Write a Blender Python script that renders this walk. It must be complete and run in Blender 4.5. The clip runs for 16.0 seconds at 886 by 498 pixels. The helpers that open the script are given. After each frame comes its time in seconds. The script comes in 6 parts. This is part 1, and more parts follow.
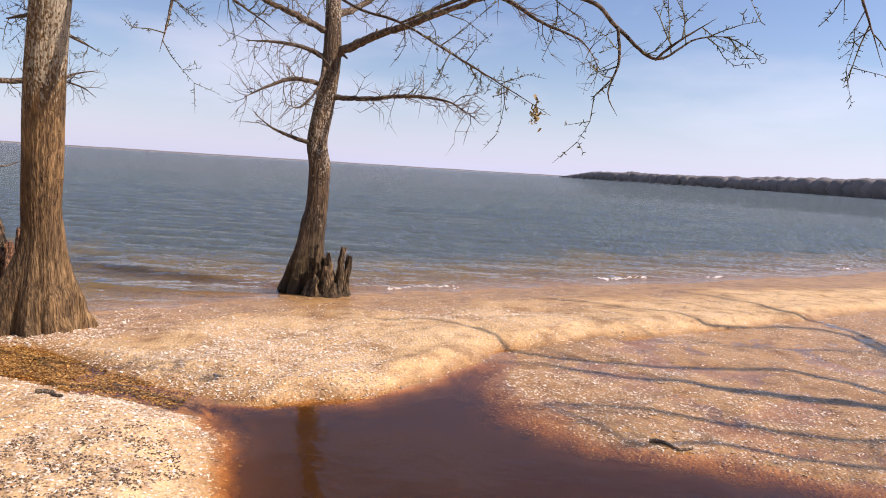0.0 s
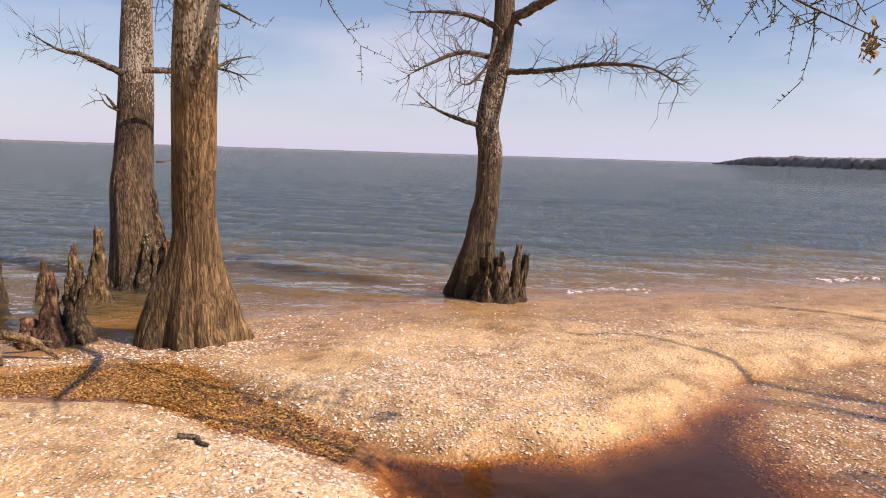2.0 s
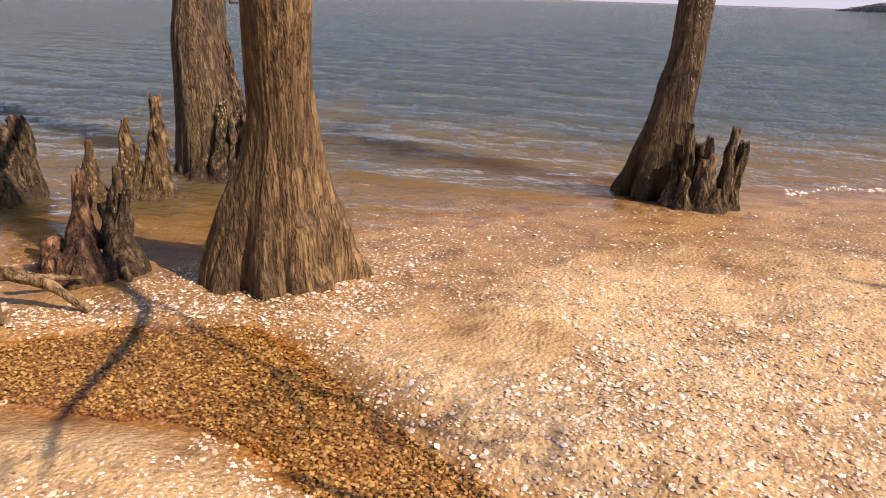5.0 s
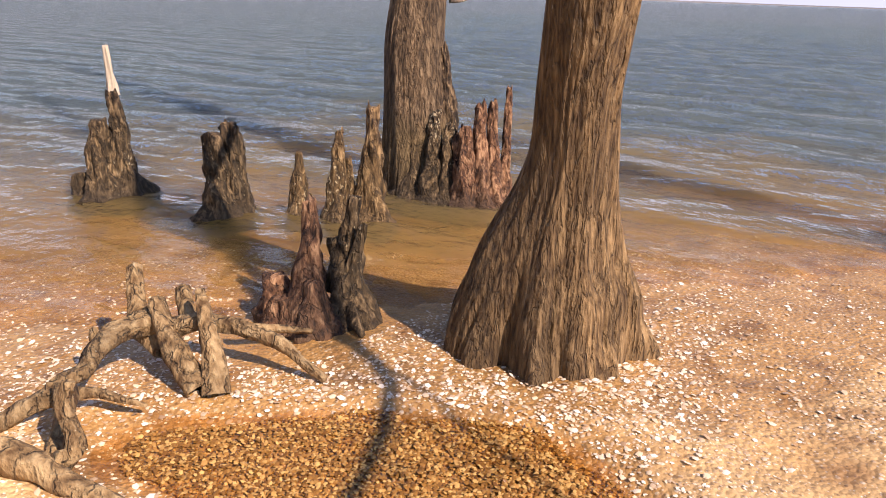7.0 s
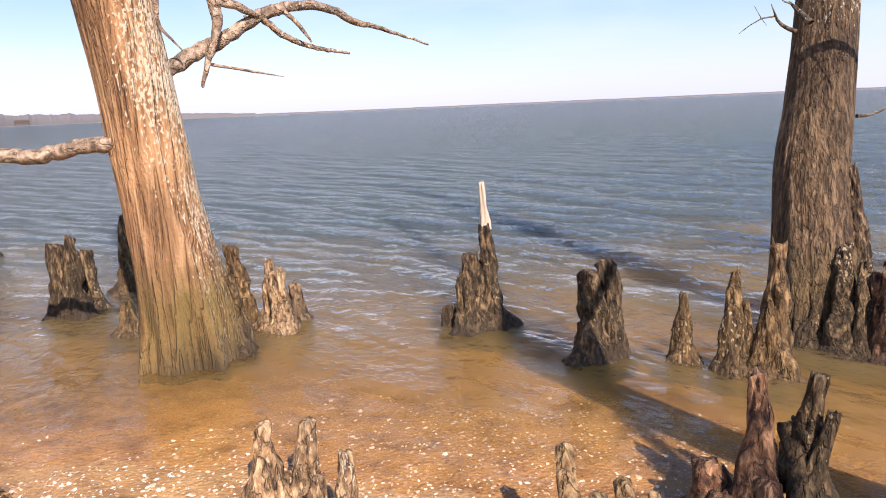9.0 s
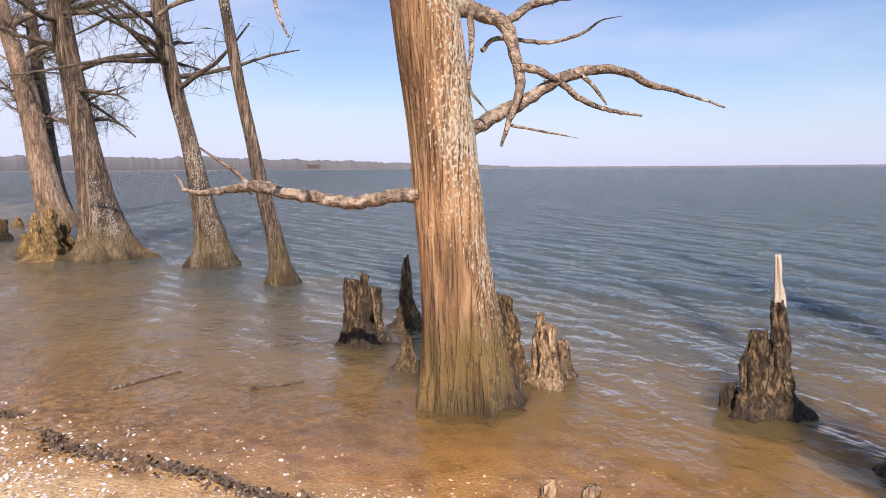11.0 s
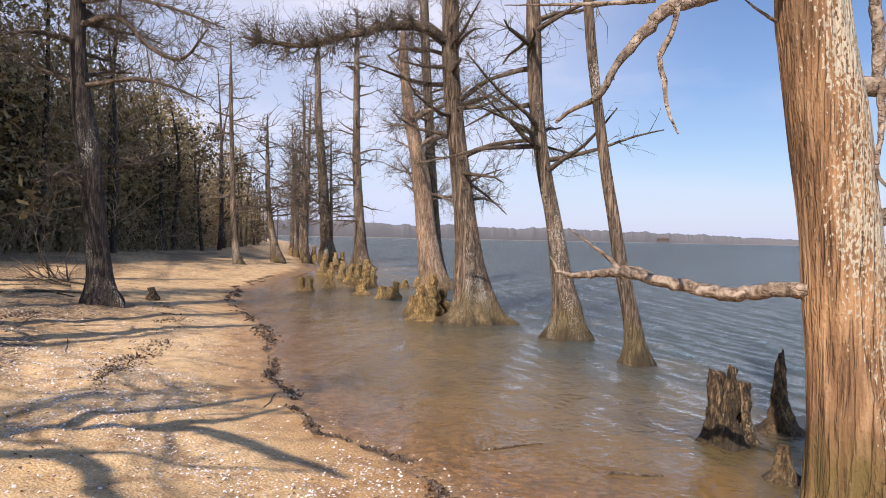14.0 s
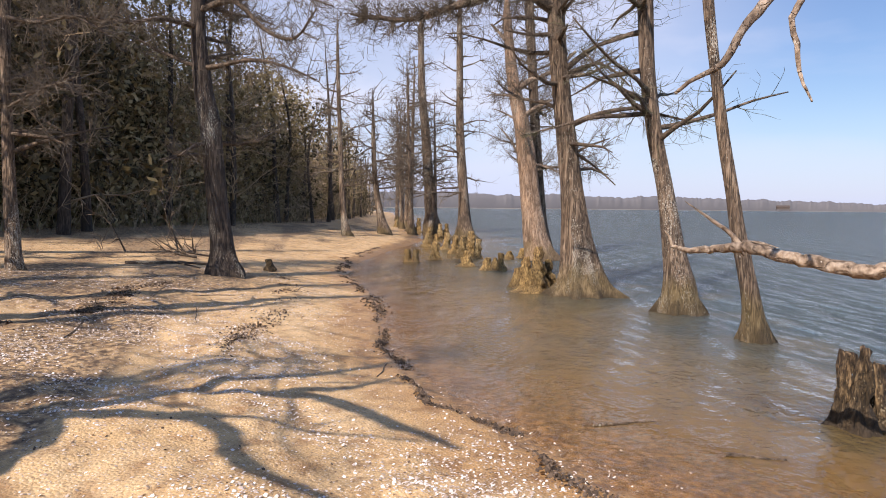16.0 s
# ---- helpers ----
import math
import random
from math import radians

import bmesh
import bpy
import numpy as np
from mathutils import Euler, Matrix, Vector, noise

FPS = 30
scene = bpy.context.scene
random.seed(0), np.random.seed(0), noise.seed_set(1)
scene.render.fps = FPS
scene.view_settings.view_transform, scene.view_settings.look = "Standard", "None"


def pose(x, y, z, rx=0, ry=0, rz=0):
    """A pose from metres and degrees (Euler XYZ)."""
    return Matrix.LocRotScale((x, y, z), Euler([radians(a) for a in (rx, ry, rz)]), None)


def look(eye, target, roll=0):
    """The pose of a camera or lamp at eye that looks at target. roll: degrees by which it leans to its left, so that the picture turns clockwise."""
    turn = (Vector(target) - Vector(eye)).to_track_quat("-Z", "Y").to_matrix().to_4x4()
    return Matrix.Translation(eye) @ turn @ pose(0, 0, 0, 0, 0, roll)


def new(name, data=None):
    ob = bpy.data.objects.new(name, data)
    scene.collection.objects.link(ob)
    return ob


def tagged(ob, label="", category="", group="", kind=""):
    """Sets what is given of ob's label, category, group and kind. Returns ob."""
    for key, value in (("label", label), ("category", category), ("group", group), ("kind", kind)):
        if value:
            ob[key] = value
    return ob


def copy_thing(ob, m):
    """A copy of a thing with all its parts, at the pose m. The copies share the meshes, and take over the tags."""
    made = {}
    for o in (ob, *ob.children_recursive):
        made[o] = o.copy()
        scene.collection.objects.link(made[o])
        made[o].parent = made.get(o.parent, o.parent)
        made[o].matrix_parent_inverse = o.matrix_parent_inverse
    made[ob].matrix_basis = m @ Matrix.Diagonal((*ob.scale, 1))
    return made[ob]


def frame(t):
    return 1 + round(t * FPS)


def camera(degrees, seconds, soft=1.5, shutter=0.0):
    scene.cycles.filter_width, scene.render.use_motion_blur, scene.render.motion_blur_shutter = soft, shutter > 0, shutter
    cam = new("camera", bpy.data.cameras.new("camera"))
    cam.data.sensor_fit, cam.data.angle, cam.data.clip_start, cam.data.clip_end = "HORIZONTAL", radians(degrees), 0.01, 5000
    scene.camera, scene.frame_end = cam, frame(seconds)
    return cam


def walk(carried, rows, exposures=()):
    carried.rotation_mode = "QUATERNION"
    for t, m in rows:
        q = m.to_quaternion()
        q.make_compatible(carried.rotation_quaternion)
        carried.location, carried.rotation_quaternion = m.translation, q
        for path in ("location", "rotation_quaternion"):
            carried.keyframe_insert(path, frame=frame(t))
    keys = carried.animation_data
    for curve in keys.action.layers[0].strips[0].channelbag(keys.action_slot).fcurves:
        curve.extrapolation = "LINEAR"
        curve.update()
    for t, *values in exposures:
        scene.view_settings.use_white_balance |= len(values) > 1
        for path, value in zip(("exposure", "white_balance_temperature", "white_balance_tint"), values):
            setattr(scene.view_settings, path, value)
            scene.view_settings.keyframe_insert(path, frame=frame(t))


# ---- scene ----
cam = camera(65.0, 16.0, 1.0)

def at_angles(x, y, z, yaw, pitch, roll):
    """Pose of the eye: yaw to the left of +y, pitch upwards, roll as look() takes it, in degrees."""
    a, p = radians(90 + yaw), radians(pitch)
    eye = Vector((x, y, z))
    return look(eye, eye + Vector((math.cos(a) * math.cos(p), math.sin(a) * math.cos(p), math.sin(p))), roll)


PATH = [
    (0.0, at_angles(0.000, 0.000, 1.844, 0.00, -6.55, 3.50)),
    (0.5, at_angles(-0.216, 0.264, 1.792, -0.55, -4.78, -0.85)),
    (1.0, at_angles(-0.351, 0.677, 1.751, 3.39, -7.47, 0.08)),
    (1.5, at_angles(-0.508, 0.993, 1.712, 1.42, -11.92, 3.59)),
    (2.0, at_angles(-0.595, 1.310, 1.727, 11.69, -7.73, 1.79)),
    (2.5, at_angles(-0.811, 1.724, 1.704, 10.57, -10.01, 4.46)),
    (3.0, at_angles(-1.016, 2.069, 1.716, 9.66, -11.43, 1.50)),
    (3.5, at_angles(-1.149, 2.328, 1.714, 14.45, -10.51, -1.95)),
    (3.7, at_angles(-1.231, 2.484, 1.708, 15.14, -13.10, -0.11)),
    (5.8, at_angles(-2.209, 3.663, 1.600, 18.54, -20.29, 1.90)),
    (6.0, at_angles(-2.303, 3.712, 1.619, 17.51, -17.34, 3.26)),
    (6.4, at_angles(-2.498, 3.791, 1.638, 19.97, -17.13, 5.31)),
    (6.5, at_angles(-2.568, 3.817, 1.643, 21.81, -17.66, 5.02)),
    (7.0, at_angles(-2.890, 3.901, 1.585, 29.95, -20.18, 2.03)),
    (7.5, at_angles(-3.219, 3.958, 1.625, 32.01, -22.38, -0.83)),
    (8.0, at_angles(-3.495, 3.902, 1.702, 34.70, -20.31, 0.80)),
    (8.1, at_angles(-3.550, 3.894, 1.692, 35.72, -18.73, 1.59)),
    (8.4, at_angles(-3.676, 3.909, 1.648, 43.43, -15.41, -0.31)),
    (8.5, at_angles(-3.687, 3.908, 1.675, 45.85, -15.07, -0.26)),
    (8.7, at_angles(-3.666, 3.899, 1.740, 49.74, -14.52, -0.54)),
    (9.0, at_angles(-3.733, 3.863, 1.714, 53.73, -11.51, -2.49)),
    (9.2, at_angles(-3.761, 3.841, 1.763, 54.10, -12.59, -1.63)),
    (11.3, at_angles(-3.850, 3.600, 1.760, 76.97, -5.05, -0.17)),
    (11.5, at_angles(-3.851, 3.592, 1.760, 79.04, -4.27, -0.08)),
    (12.0, at_angles(-3.839, 3.551, 1.788, 84.21, -2.40, 0.05)),
    (12.5, at_angles(-3.830, 3.497, 1.819, 89.40, -0.53, 0.36)),
    (13.0, at_angles(-3.785, 3.465, 1.831, 94.43, 0.25, -0.03)),
    (13.5, at_angles(-3.794, 3.448, 1.844, 97.68, 0.76, 0.50)),
    (14.0, at_angles(-3.780, 3.438, 1.868, 101.56, -0.90, 1.16)),
    (14.5, at_angles(-3.738, 3.421, 1.888, 104.93, -1.44, -0.21)),
    (15.0, at_angles(-3.702, 3.410, 1.893, 107.65, -1.92, -0.22)),
    (15.5, at_angles(-3.739, 3.412, 1.884, 109.31, -3.40, 0.82)),
    (16.0, at_angles(-3.760, 3.387, 1.906, 109.99, -3.46, 0.61)),
]
EXPOSURES = [(0.0, 0.12, 7000, 29), (2.0, 0.03, 7300, 30), (3.5, 0.03, 7500, 30), (6.0, 0.12, 7600, 30), (7.5, 0.48, 6900, 29), (9.0, 0.50, 6750, 28), (12.0, 0.02, 6450, 25), (16.0, 0.11, 6500, 23)]
walk(cam, PATH, EXPOSURES)

# ---- sky and sun ----
SUN_DIR = Vector((0.975, -0.22, 0.90)).normalized()
world = bpy.data.worlds.new("sky")
scene.world = world
world.use_nodes = True
wn, wl = world.node_tree.nodes, world.node_tree.links
sky = wn.new("ShaderNodeTexSky")
sky.sky_type = "NISHITA"
sky.sun_disc = False
sky.sun_elevation = math.asin(SUN_DIR.z)
sky.sun_rotation = math.atan2(SUN_DIR.x, SUN_DIR.y)
sky.air_density, sky.dust_density, sky.ozone_density = 1.25, 0.15, 4.5
coord = wn.new("ShaderNodeTexCoord")
stretch = wn.new("ShaderNodeMapping")
stretch.inputs["Scale"].default_value = (1.2, 1.2, 4.5)
cirrus = wn.new("ShaderNodeTexNoise")
cirrus.inputs["Scale"].default_value = 1.6
cirrus.inputs["Detail"].default_value = 6
thin = wn.new("ShaderNodeMapRange")
thin.inputs["From Min"].default_value, thin.inputs["From Max"].default_value = 0.5, 0.8
thin.inputs["To Max"].default_value = 0.55
veil = wn.new("ShaderNodeMix")
veil.data_type = "RGBA"
veil.inputs["B"].default_value = (8.6, 8.5, 8.6, 1)
wl.new(coord.outputs["Generated"], stretch.inputs["Vector"])
wl.new(stretch.outputs["Vector"], cirrus.inputs["Vector"])
wl.new(cirrus.outputs["Fac"], thin.inputs["Value"])
bank_dir = wn.new("ShaderNodeVectorMath")
bank_dir.operation = "DOT_PRODUCT"
bank_dir.inputs[1].default_value = (-0.85, -0.42, 0.32)
bank_edge = wn.new("ShaderNodeMapRange")
bank_edge.interpolation_type = "SMOOTHERSTEP"
bank_edge.inputs["From Min"].default_value, bank_edge.inputs["From Max"].default_value = 0.80, 0.99
bank = wn.new("ShaderNodeMath")
bank.operation = "MULTIPLY"
bank_sum = wn.new("ShaderNodeMath")
bank_sum.operation, bank_sum.use_clamp = "ADD", True
wl.new(coord.outputs["Generated"], bank_dir.inputs[0])
wl.new(bank_dir.outputs["Value"], bank_edge.inputs["Value"])
wl.new(bank_edge.outputs["Result"], bank.inputs[0])
wl.new(cirrus.outputs["Fac"], bank.inputs[1])
wl.new(bank.outputs[0], bank_sum.inputs[0])
wl.new(thin.outputs["Result"], bank_sum.inputs[1])
wl.new(bank_sum.outputs[0], veil.inputs["Factor"])
wl.new(sky.outputs["Color"], veil.inputs["A"])
# milky haze low over the lake
updown = wn.new("ShaderNodeSeparateXYZ")
low = wn.new("ShaderNodeMapRange")
low.interpolation_type = "SMOOTHERSTEP"
low.inputs["From Min"].default_value, low.inputs["From Max"].default_value = -0.10, 0.18
low.inputs["To Min"].default_value, low.inputs["To Max"].default_value = 0.92, 0.0
haze = wn.new("ShaderNodeMix")
haze.data_type = "RGBA"
haze.inputs["B"].default_value = (5.5, 6.5, 8.8, 1)
wl.new(coord.outputs["Generated"], updown.inputs["Vector"])
wl.new(updown.outputs["Z"], low.inputs["Value"])
wl.new(low.outputs["Result"], haze.inputs["Factor"])
wl.new(veil.outputs["Result"], haze.inputs["A"])
# the haze brightens towards the sun
sunward = wn.new("ShaderNodeVectorMath")
sunward.operation = "DOT_PRODUCT"
sunward.inputs[1].default_value = (SUN_DIR.x, SUN_DIR.y, 0)
gain = wn.new("ShaderNodeMapRange")
gain.inputs["From Min"].default_value, gain.inputs["From Max"].default_value = -0.6, 0.6
gain.inputs["To Min"].default_value, gain.inputs["To Max"].default_value = 0.90, 1.18
bright = wn.new("ShaderNodeVectorMath")
bright.operation = "SCALE"
wl.new(coord.outputs["Generated"], sunward.inputs[0])
wl.new(sunward.outputs["Value"], gain.inputs["Value"])
wl.new(haze.outputs["Result"], bright.inputs[0])
wl.new(gain.outputs["Result"], bright.inputs["Scale"])
tone = wn.new("ShaderNodeMix")
tone.data_type, tone.blend_type = "RGBA", "MULTIPLY"
tone.inputs["Factor"].default_value = 1.0
tone.inputs["B"].default_value = (0.97, 1.05, 1.15, 1)
wl.new(bright.outputs["Vector"], tone.inputs["A"])
wl.new(tone.outputs["Result"], wn["Background"].inputs["Color"])
wn["Background"].inputs["Strength"].default_value = 0.105

sun = new("sun", bpy.data.lights.new("sun", "SUN"))
sun.data.energy, sun.data.angle, sun.data.color = 5.0, radians(0.55), (1.0, 0.93, 0.80)
sun.matrix_world = look(SUN_DIR * 50, (0, 0, 0))


# ---- materials ----
def nodes_of(name):
    m = bpy.data.materials.new(name)
    m.use_nodes = True
    return m, m.node_tree.nodes, m.node_tree.links, m.node_tree.nodes["Principled BSDF"]


def ramp(n, l, source, stops):
    r = n.new("ShaderNodeValToRGB")
    while len(r.color_ramp.elements) < len(stops):
        r.color_ramp.elements.new(0.5)
    for e, (p, c) in zip(r.color_ramp.elements, stops):
        e.position, e.color = p, (*c, 1)
    l.new(source, r.inputs["Fac"])
    return r.outputs["Color"]


def blend(n, l, fac, a, b, mode="MIX"):
    m = n.new("ShaderNodeMix")
    m.data_type, m.blend_type = "RGBA", mode
    for socket, v in ((m.inputs["Factor"], fac), (m.inputs["A"], a), (m.inputs["B"], b)):
        if isinstance(v, (int, float)):
            socket.default_value = v
        elif isinstance(v, tuple):
            socket.default_value = (*v, 1)
        else:
            l.new(v, socket)
    return m.outputs["Result"]


def texture(n, l, kind, scale, vector=None, detail=4.0, squeeze=None):
    t = n.new("ShaderNodeTex" + kind)
    t.inputs["Scale"].default_value = scale
    if kind == "Noise":
        t.inputs["Detail"].default_value = detail
    if vector is None:
        g = n.new("ShaderNodeTexCoord")
        vector = g.outputs["Object"]
    if squeeze:
        mp = n.new("ShaderNodeMapping")
        mp.inputs["Scale"].default_value = squeeze
        l.new(vector, mp.inputs["Vector"])
        vector = mp.outputs["Vector"]
    l.new(vector, t.inputs["Vector"])
    return t


def number(n, l, op, a, b=None):
    m = n.new("ShaderNodeMath")
    m.operation = op
    for k, v in enumerate((a, b)):
        if v is None:
            continue
        if isinstance(v, (int, float)):
            m.inputs[k].default_value = v
        else:
            l.new(v, m.inputs[k])
    return m.outputs[0]


def bumped(n, l, shader, height, strength, distance):
    b = n.new("ShaderNodeBump")
    b.inputs["Strength"].default_value, b.inputs["Distance"].default_value = strength, distance
    l.new(height, b.inputs["Height"])
    l.new(b.outputs["Normal"], shader.inputs["Normal"])


def bark(name, dark, mid, light, lichen=0.3, lichen_colour=(0.5, 0.49, 0.40), strips=48, moss=0.0, along=0.07, wet=0.0, cracks=0.75, lichen_side=0.0, lichen_up=0.0):
    """Stringy bark: fibres that run up the trunk, cracks, lichen scales, a mossy stain and a soaked foot."""
    m, n, l, p = nodes_of(name)
    fibre = texture(n, l, "Noise", strips, detail=7, squeeze=(1, 1, along))
    strip = texture(n, l, "Noise", strips * 0.32, detail=4, squeeze=(1, 1, along * 1.6))
    broad = texture(n, l, "Noise", 2.4, detail=4, squeeze=(1, 1, 0.5))
    grain = number(n, l, "ADD", number(n, l, "MULTIPLY", fibre.outputs["Fac"], 0.6), number(n, l, "MULTIPLY", strip.outputs["Fac"], 0.4))
    col = ramp(n, l, grain, [(0.37, dark), (0.50, mid), (0.63, light)])
    tone = ramp(n, l, broad.outputs["Fac"], [(0.32, (0.55, 0.52, 0.50)), (0.68, (1.2, 1.12, 1.05))])
    col = blend(n, l, 1.0, col, tone, "MULTIPLY")
    split = number(n, l, "ABSOLUTE", number(n, l, "SUBTRACT", strip.outputs["Fac"], 0.5))
    crack = ramp(n, l, split, [(0.0, (1, 1, 1)), (0.035, (0, 0, 0))])
    col = blend(n, l, number(n, l, "MULTIPLY", crack, cracks), col, tuple(v * 0.45 for v in dark))
    spots = texture(n, l, "Noise", 55, detail=5, squeeze=(1, 1, 0.55))
    where = texture(n, l, "Noise", 1.5, detail=3, squeeze=(1, 1, 0.45))
    f = number(n, l, "ADD", spots.outputs["Fac"], number(n, l, "MULTIPLY", number(n, l, "SUBTRACT", where.outputs["Fac"], 0.5), 0.9))
    g = n.new("ShaderNodeNewGeometry")
    if lichen_side:
        facing = n.new("ShaderNodeSeparateXYZ")
        l.new(g.outputs["Normal"], facing.inputs["Vector"])
        f = number(n, l, "ADD", f, number(n, l, "MULTIPLY", facing.outputs["Y"], lichen_side))
    if lichen_up:
        place = n.new("ShaderNodeSeparateXYZ")
        l.new(g.outputs["Position"], place.inputs["Vector"])
        climb = n.new("ShaderNodeMapRange")
        climb.inputs["From Min"].default_value, climb.inputs["From Max"].default_value = 0.7, 2.6
        climb.inputs["To Min"].default_value, climb.inputs["To Max"].default_value = -lichen_up, 0.06
        l.new(place.outputs["Z"], climb.inputs["Value"])
        f = number(n, l, "ADD", f, climb.outputs["Result"])
    mask = ramp(n, l, f, [(0.74 - 0.34 * lichen, (0, 0, 0)), (0.79 - 0.34 * lichen, (1, 1, 1))])
    col = blend(n, l, mask, col, lichen_colour)
    s = n.new("ShaderNodeSeparateXYZ")
    l.new(g.outputs["Position"], s.inputs["Vector"])
    edge = number(n, l, "ADD", s.outputs["Z"], number(n, l, "MULTIPLY", broad.outputs["Fac"], 0.9))
    for level, amount, colour in ((1.2, moss, (0.15, 0.108, 0.026)), (0.66, wet, (0.048, 0.033, 0.018))):
        if amount:
            k = n.new("ShaderNodeMapRange")
            k.inputs["From Min"].default_value, k.inputs["From Max"].default_value = level, level - 0.3
            k.inputs["To Max"].default_value = amount
            l.new(edge, k.inputs["Value"])
            col = blend(n, l, number(n, l, "MULTIPLY", k.outputs["Result"], ramp(n, l, grain, [(0.38, (0.45, 0.45, 0.45)), (0.6, (1, 1, 1))])), col, colour)
    l.new(col, p.inputs["Base Color"])
    p.inputs["Roughness"].default_value = 0.9
    h = number(n, l, "SUBTRACT", number(n, l, "ADD", grain, number(n, l, "MULTIPLY", spots.outputs["Fac"], 0.3)), number(n, l, "MULTIPLY", crack, 0.25))
    bumped(n, l, p, h, 1.0, 0.05)
    return m


bark_grey = bark("bark_grey", (0.045, 0.032, 0.021), (0.185, 0.135, 0.088), (0.38, 0.30, 0.21), 0.26, (0.46, 0.42, 0.33), moss=0.6, wet=0.85)
bark_brown = bark("bark_brown", (0.062, 0.036, 0.015), (0.195, 0.126, 0.056), (0.36, 0.248, 0.120), 0.30, (0.40, 0.35, 0.25), 60, wet=0.25, along=0.11, cracks=0.15, lichen_up=0.25)
bark_umber = bark("bark_umber", (0.036, 0.024, 0.013), (0.115, 0.078, 0.042), (0.225, 0.164, 0.095), 0.30, (0.38, 0.33, 0.25), 56, moss=0.3, wet=0.9, along=0.11, cracks=0.15, lichen_up=0.2)
bark_peeling = bark("bark_peeling", (0.17, 0.088, 0.038), (0.38, 0.222, 0.104), (0.54, 0.352, 0.182), 0.37, (0.56, 0.48, 0.33), 34, moss=0.9, wet=0.85, along=0.05, cracks=0.12, lichen_side=0.22)
# bark_grey darkened: tree_m's shade is put into the colour; woodland trunks share it
bark_shaded = bark("bark_shaded", (0.035, 0.028, 0.022), (0.085, 0.068, 0.052), (0.16, 0.135, 0.105), 0.08)
wood_pale = bark("wood_pale", (0.16, 0.10, 0.06), (0.40, 0.28, 0.18), (0.55, 0.43, 0.31), 0.15, moss=0.5, wet=0.8)
limb_grey = bark("limb_grey", (0.13, 0.095, 0.064), (0.33, 0.258, 0.182), (0.54, 0.455, 0.345), 0.08, (0.58, 0.52, 0.41), 24, along=0.8, cracks=0.0)
limb_brown = bark("limb_brown", (0.05, 0.038, 0.027), (0.15, 0.115, 0.08), (0.28, 0.22, 0.155), 0.2, (0.38, 0.36, 0.27), 34, along=0.8, cracks=0.12)
driftwood_mat = bark("driftwood", (0.11, 0.062, 0.024), (0.30, 0.205, 0.098), (0.48, 0.36, 0.19), 0.05, (0.5, 0.42, 0.28), 34, along=0.3, cracks=0.2)
knee_brown = bark("knee_brown", (0.018, 0.010, 0.005), (0.130, 0.079, 0.034), (0.40, 0.275, 0.135), 0.2, (0.40, 0.32, 0.19), 40, moss=0.2, wet=0.95, along=0.28, cracks=0.25)
knee_dark = bark("knee_dark", (0.010, 0.007, 0.004), (0.068, 0.044, 0.023), (0.31, 0.222, 0.122), 0.17, (0.36, 0.29, 0.18), 40, moss=0.15, wet=0.95, along=0.28, cracks=0.25)
knee_red = bark("knee_red", (0.026, 0.012, 0.007), (0.18, 0.088, 0.043), (0.44, 0.27, 0.15), 0.22, (0.36, 0.20, 0.12), 40, wet=0.7, along=0.28, cracks=0.25)
knee_pale = bark("knee_pale", (0.06, 0.038, 0.02), (0.34, 0.225, 0.115), (0.64, 0.48, 0.28), 0.25, (0.5, 0.42, 0.28), 40, wet=0.6, along=0.28, cracks=0.25)
knee_gold = bark("knee_gold", (0.05, 0.030, 0.010), (0.30, 0.198, 0.075), (0.60, 0.44, 0.19), 0.2, (0.48, 0.38, 0.2), 40, moss=0.25, wet=0.6, along=0.28, cracks=0.25)


def plain(name, colour, rough=0.85, second=None, scale=8.0, random_tone=0.0):
    m, n, l, p = nodes_of(name)
    t = texture(n, l, "Noise", scale, detail=5)
    col = blend(n, l, t.outputs["Fac"], colour, second or tuple(c * 0.6 for c in colour))
    if random_tone:
        g = n.new("ShaderNodeNewGeometry")
        tone = ramp(n, l, g.outputs["Random Per Island"], [(0.0, (1 - random_tone,) * 3), (1.0, (1 + random_tone,) * 3)])
        col = blend(n, l, 1.0, col, tone, "MULTIPLY")
    l.new(col, p.inputs["Base Color"])
    p.inputs["Roughness"].default_value = rough
    return m


twig_mat = plain("twig", (0.11, 0.085, 0.06), 0.9, (0.18, 0.145, 0.10), 4, 0.3)
twig_green = plain("twig_budding", (0.10, 0.085, 0.05), 0.9, (0.13, 0.13, 0.06), 3, 0.35)
wood_twig = plain("woodland_twig", (0.27, 0.19, 0.105), 0.9, (0.48, 0.375, 0.235), 2, 0.5)
bleached = plain("bleached_wood", (0.60, 0.52, 0.40), 0.85, (0.38, 0.30, 0.20), 30)
debris_mat = plain("debris", (0.07, 0.048, 0.03), 0.9, (0.16, 0.11, 0.07), 9, 0.5)
# greyed and lightened: the haze of distance is put into this base colour
far_wood_hazed = plain("far_woods_hazed", (0.155, 0.150, 0.150), 0.95, (0.20, 0.185, 0.17), 0.02, 0.10)
far_sand = plain("far_bank", (0.33, 0.29, 0.23), 0.95, (0.24, 0.21, 0.17), 0.05)
foam_mat = plain("foam", (0.8, 0.79, 0.76), 0.6, (0.7, 0.69, 0.66), 30)
hut_mat = plain("hut_boards", (0.12, 0.09, 0.07), 0.9)


def foliage(name, a, b, c):
    m, n, l, p = nodes_of(name)
    g = n.new("ShaderNodeNewGeometry")
    l.new(ramp(n, l, g.outputs["Random Per Island"], [(0.0, a), (0.5, b), (1.0, c)]), p.inputs["Base Color"])
    p.inputs["Roughness"].default_value = 0.85
    return m


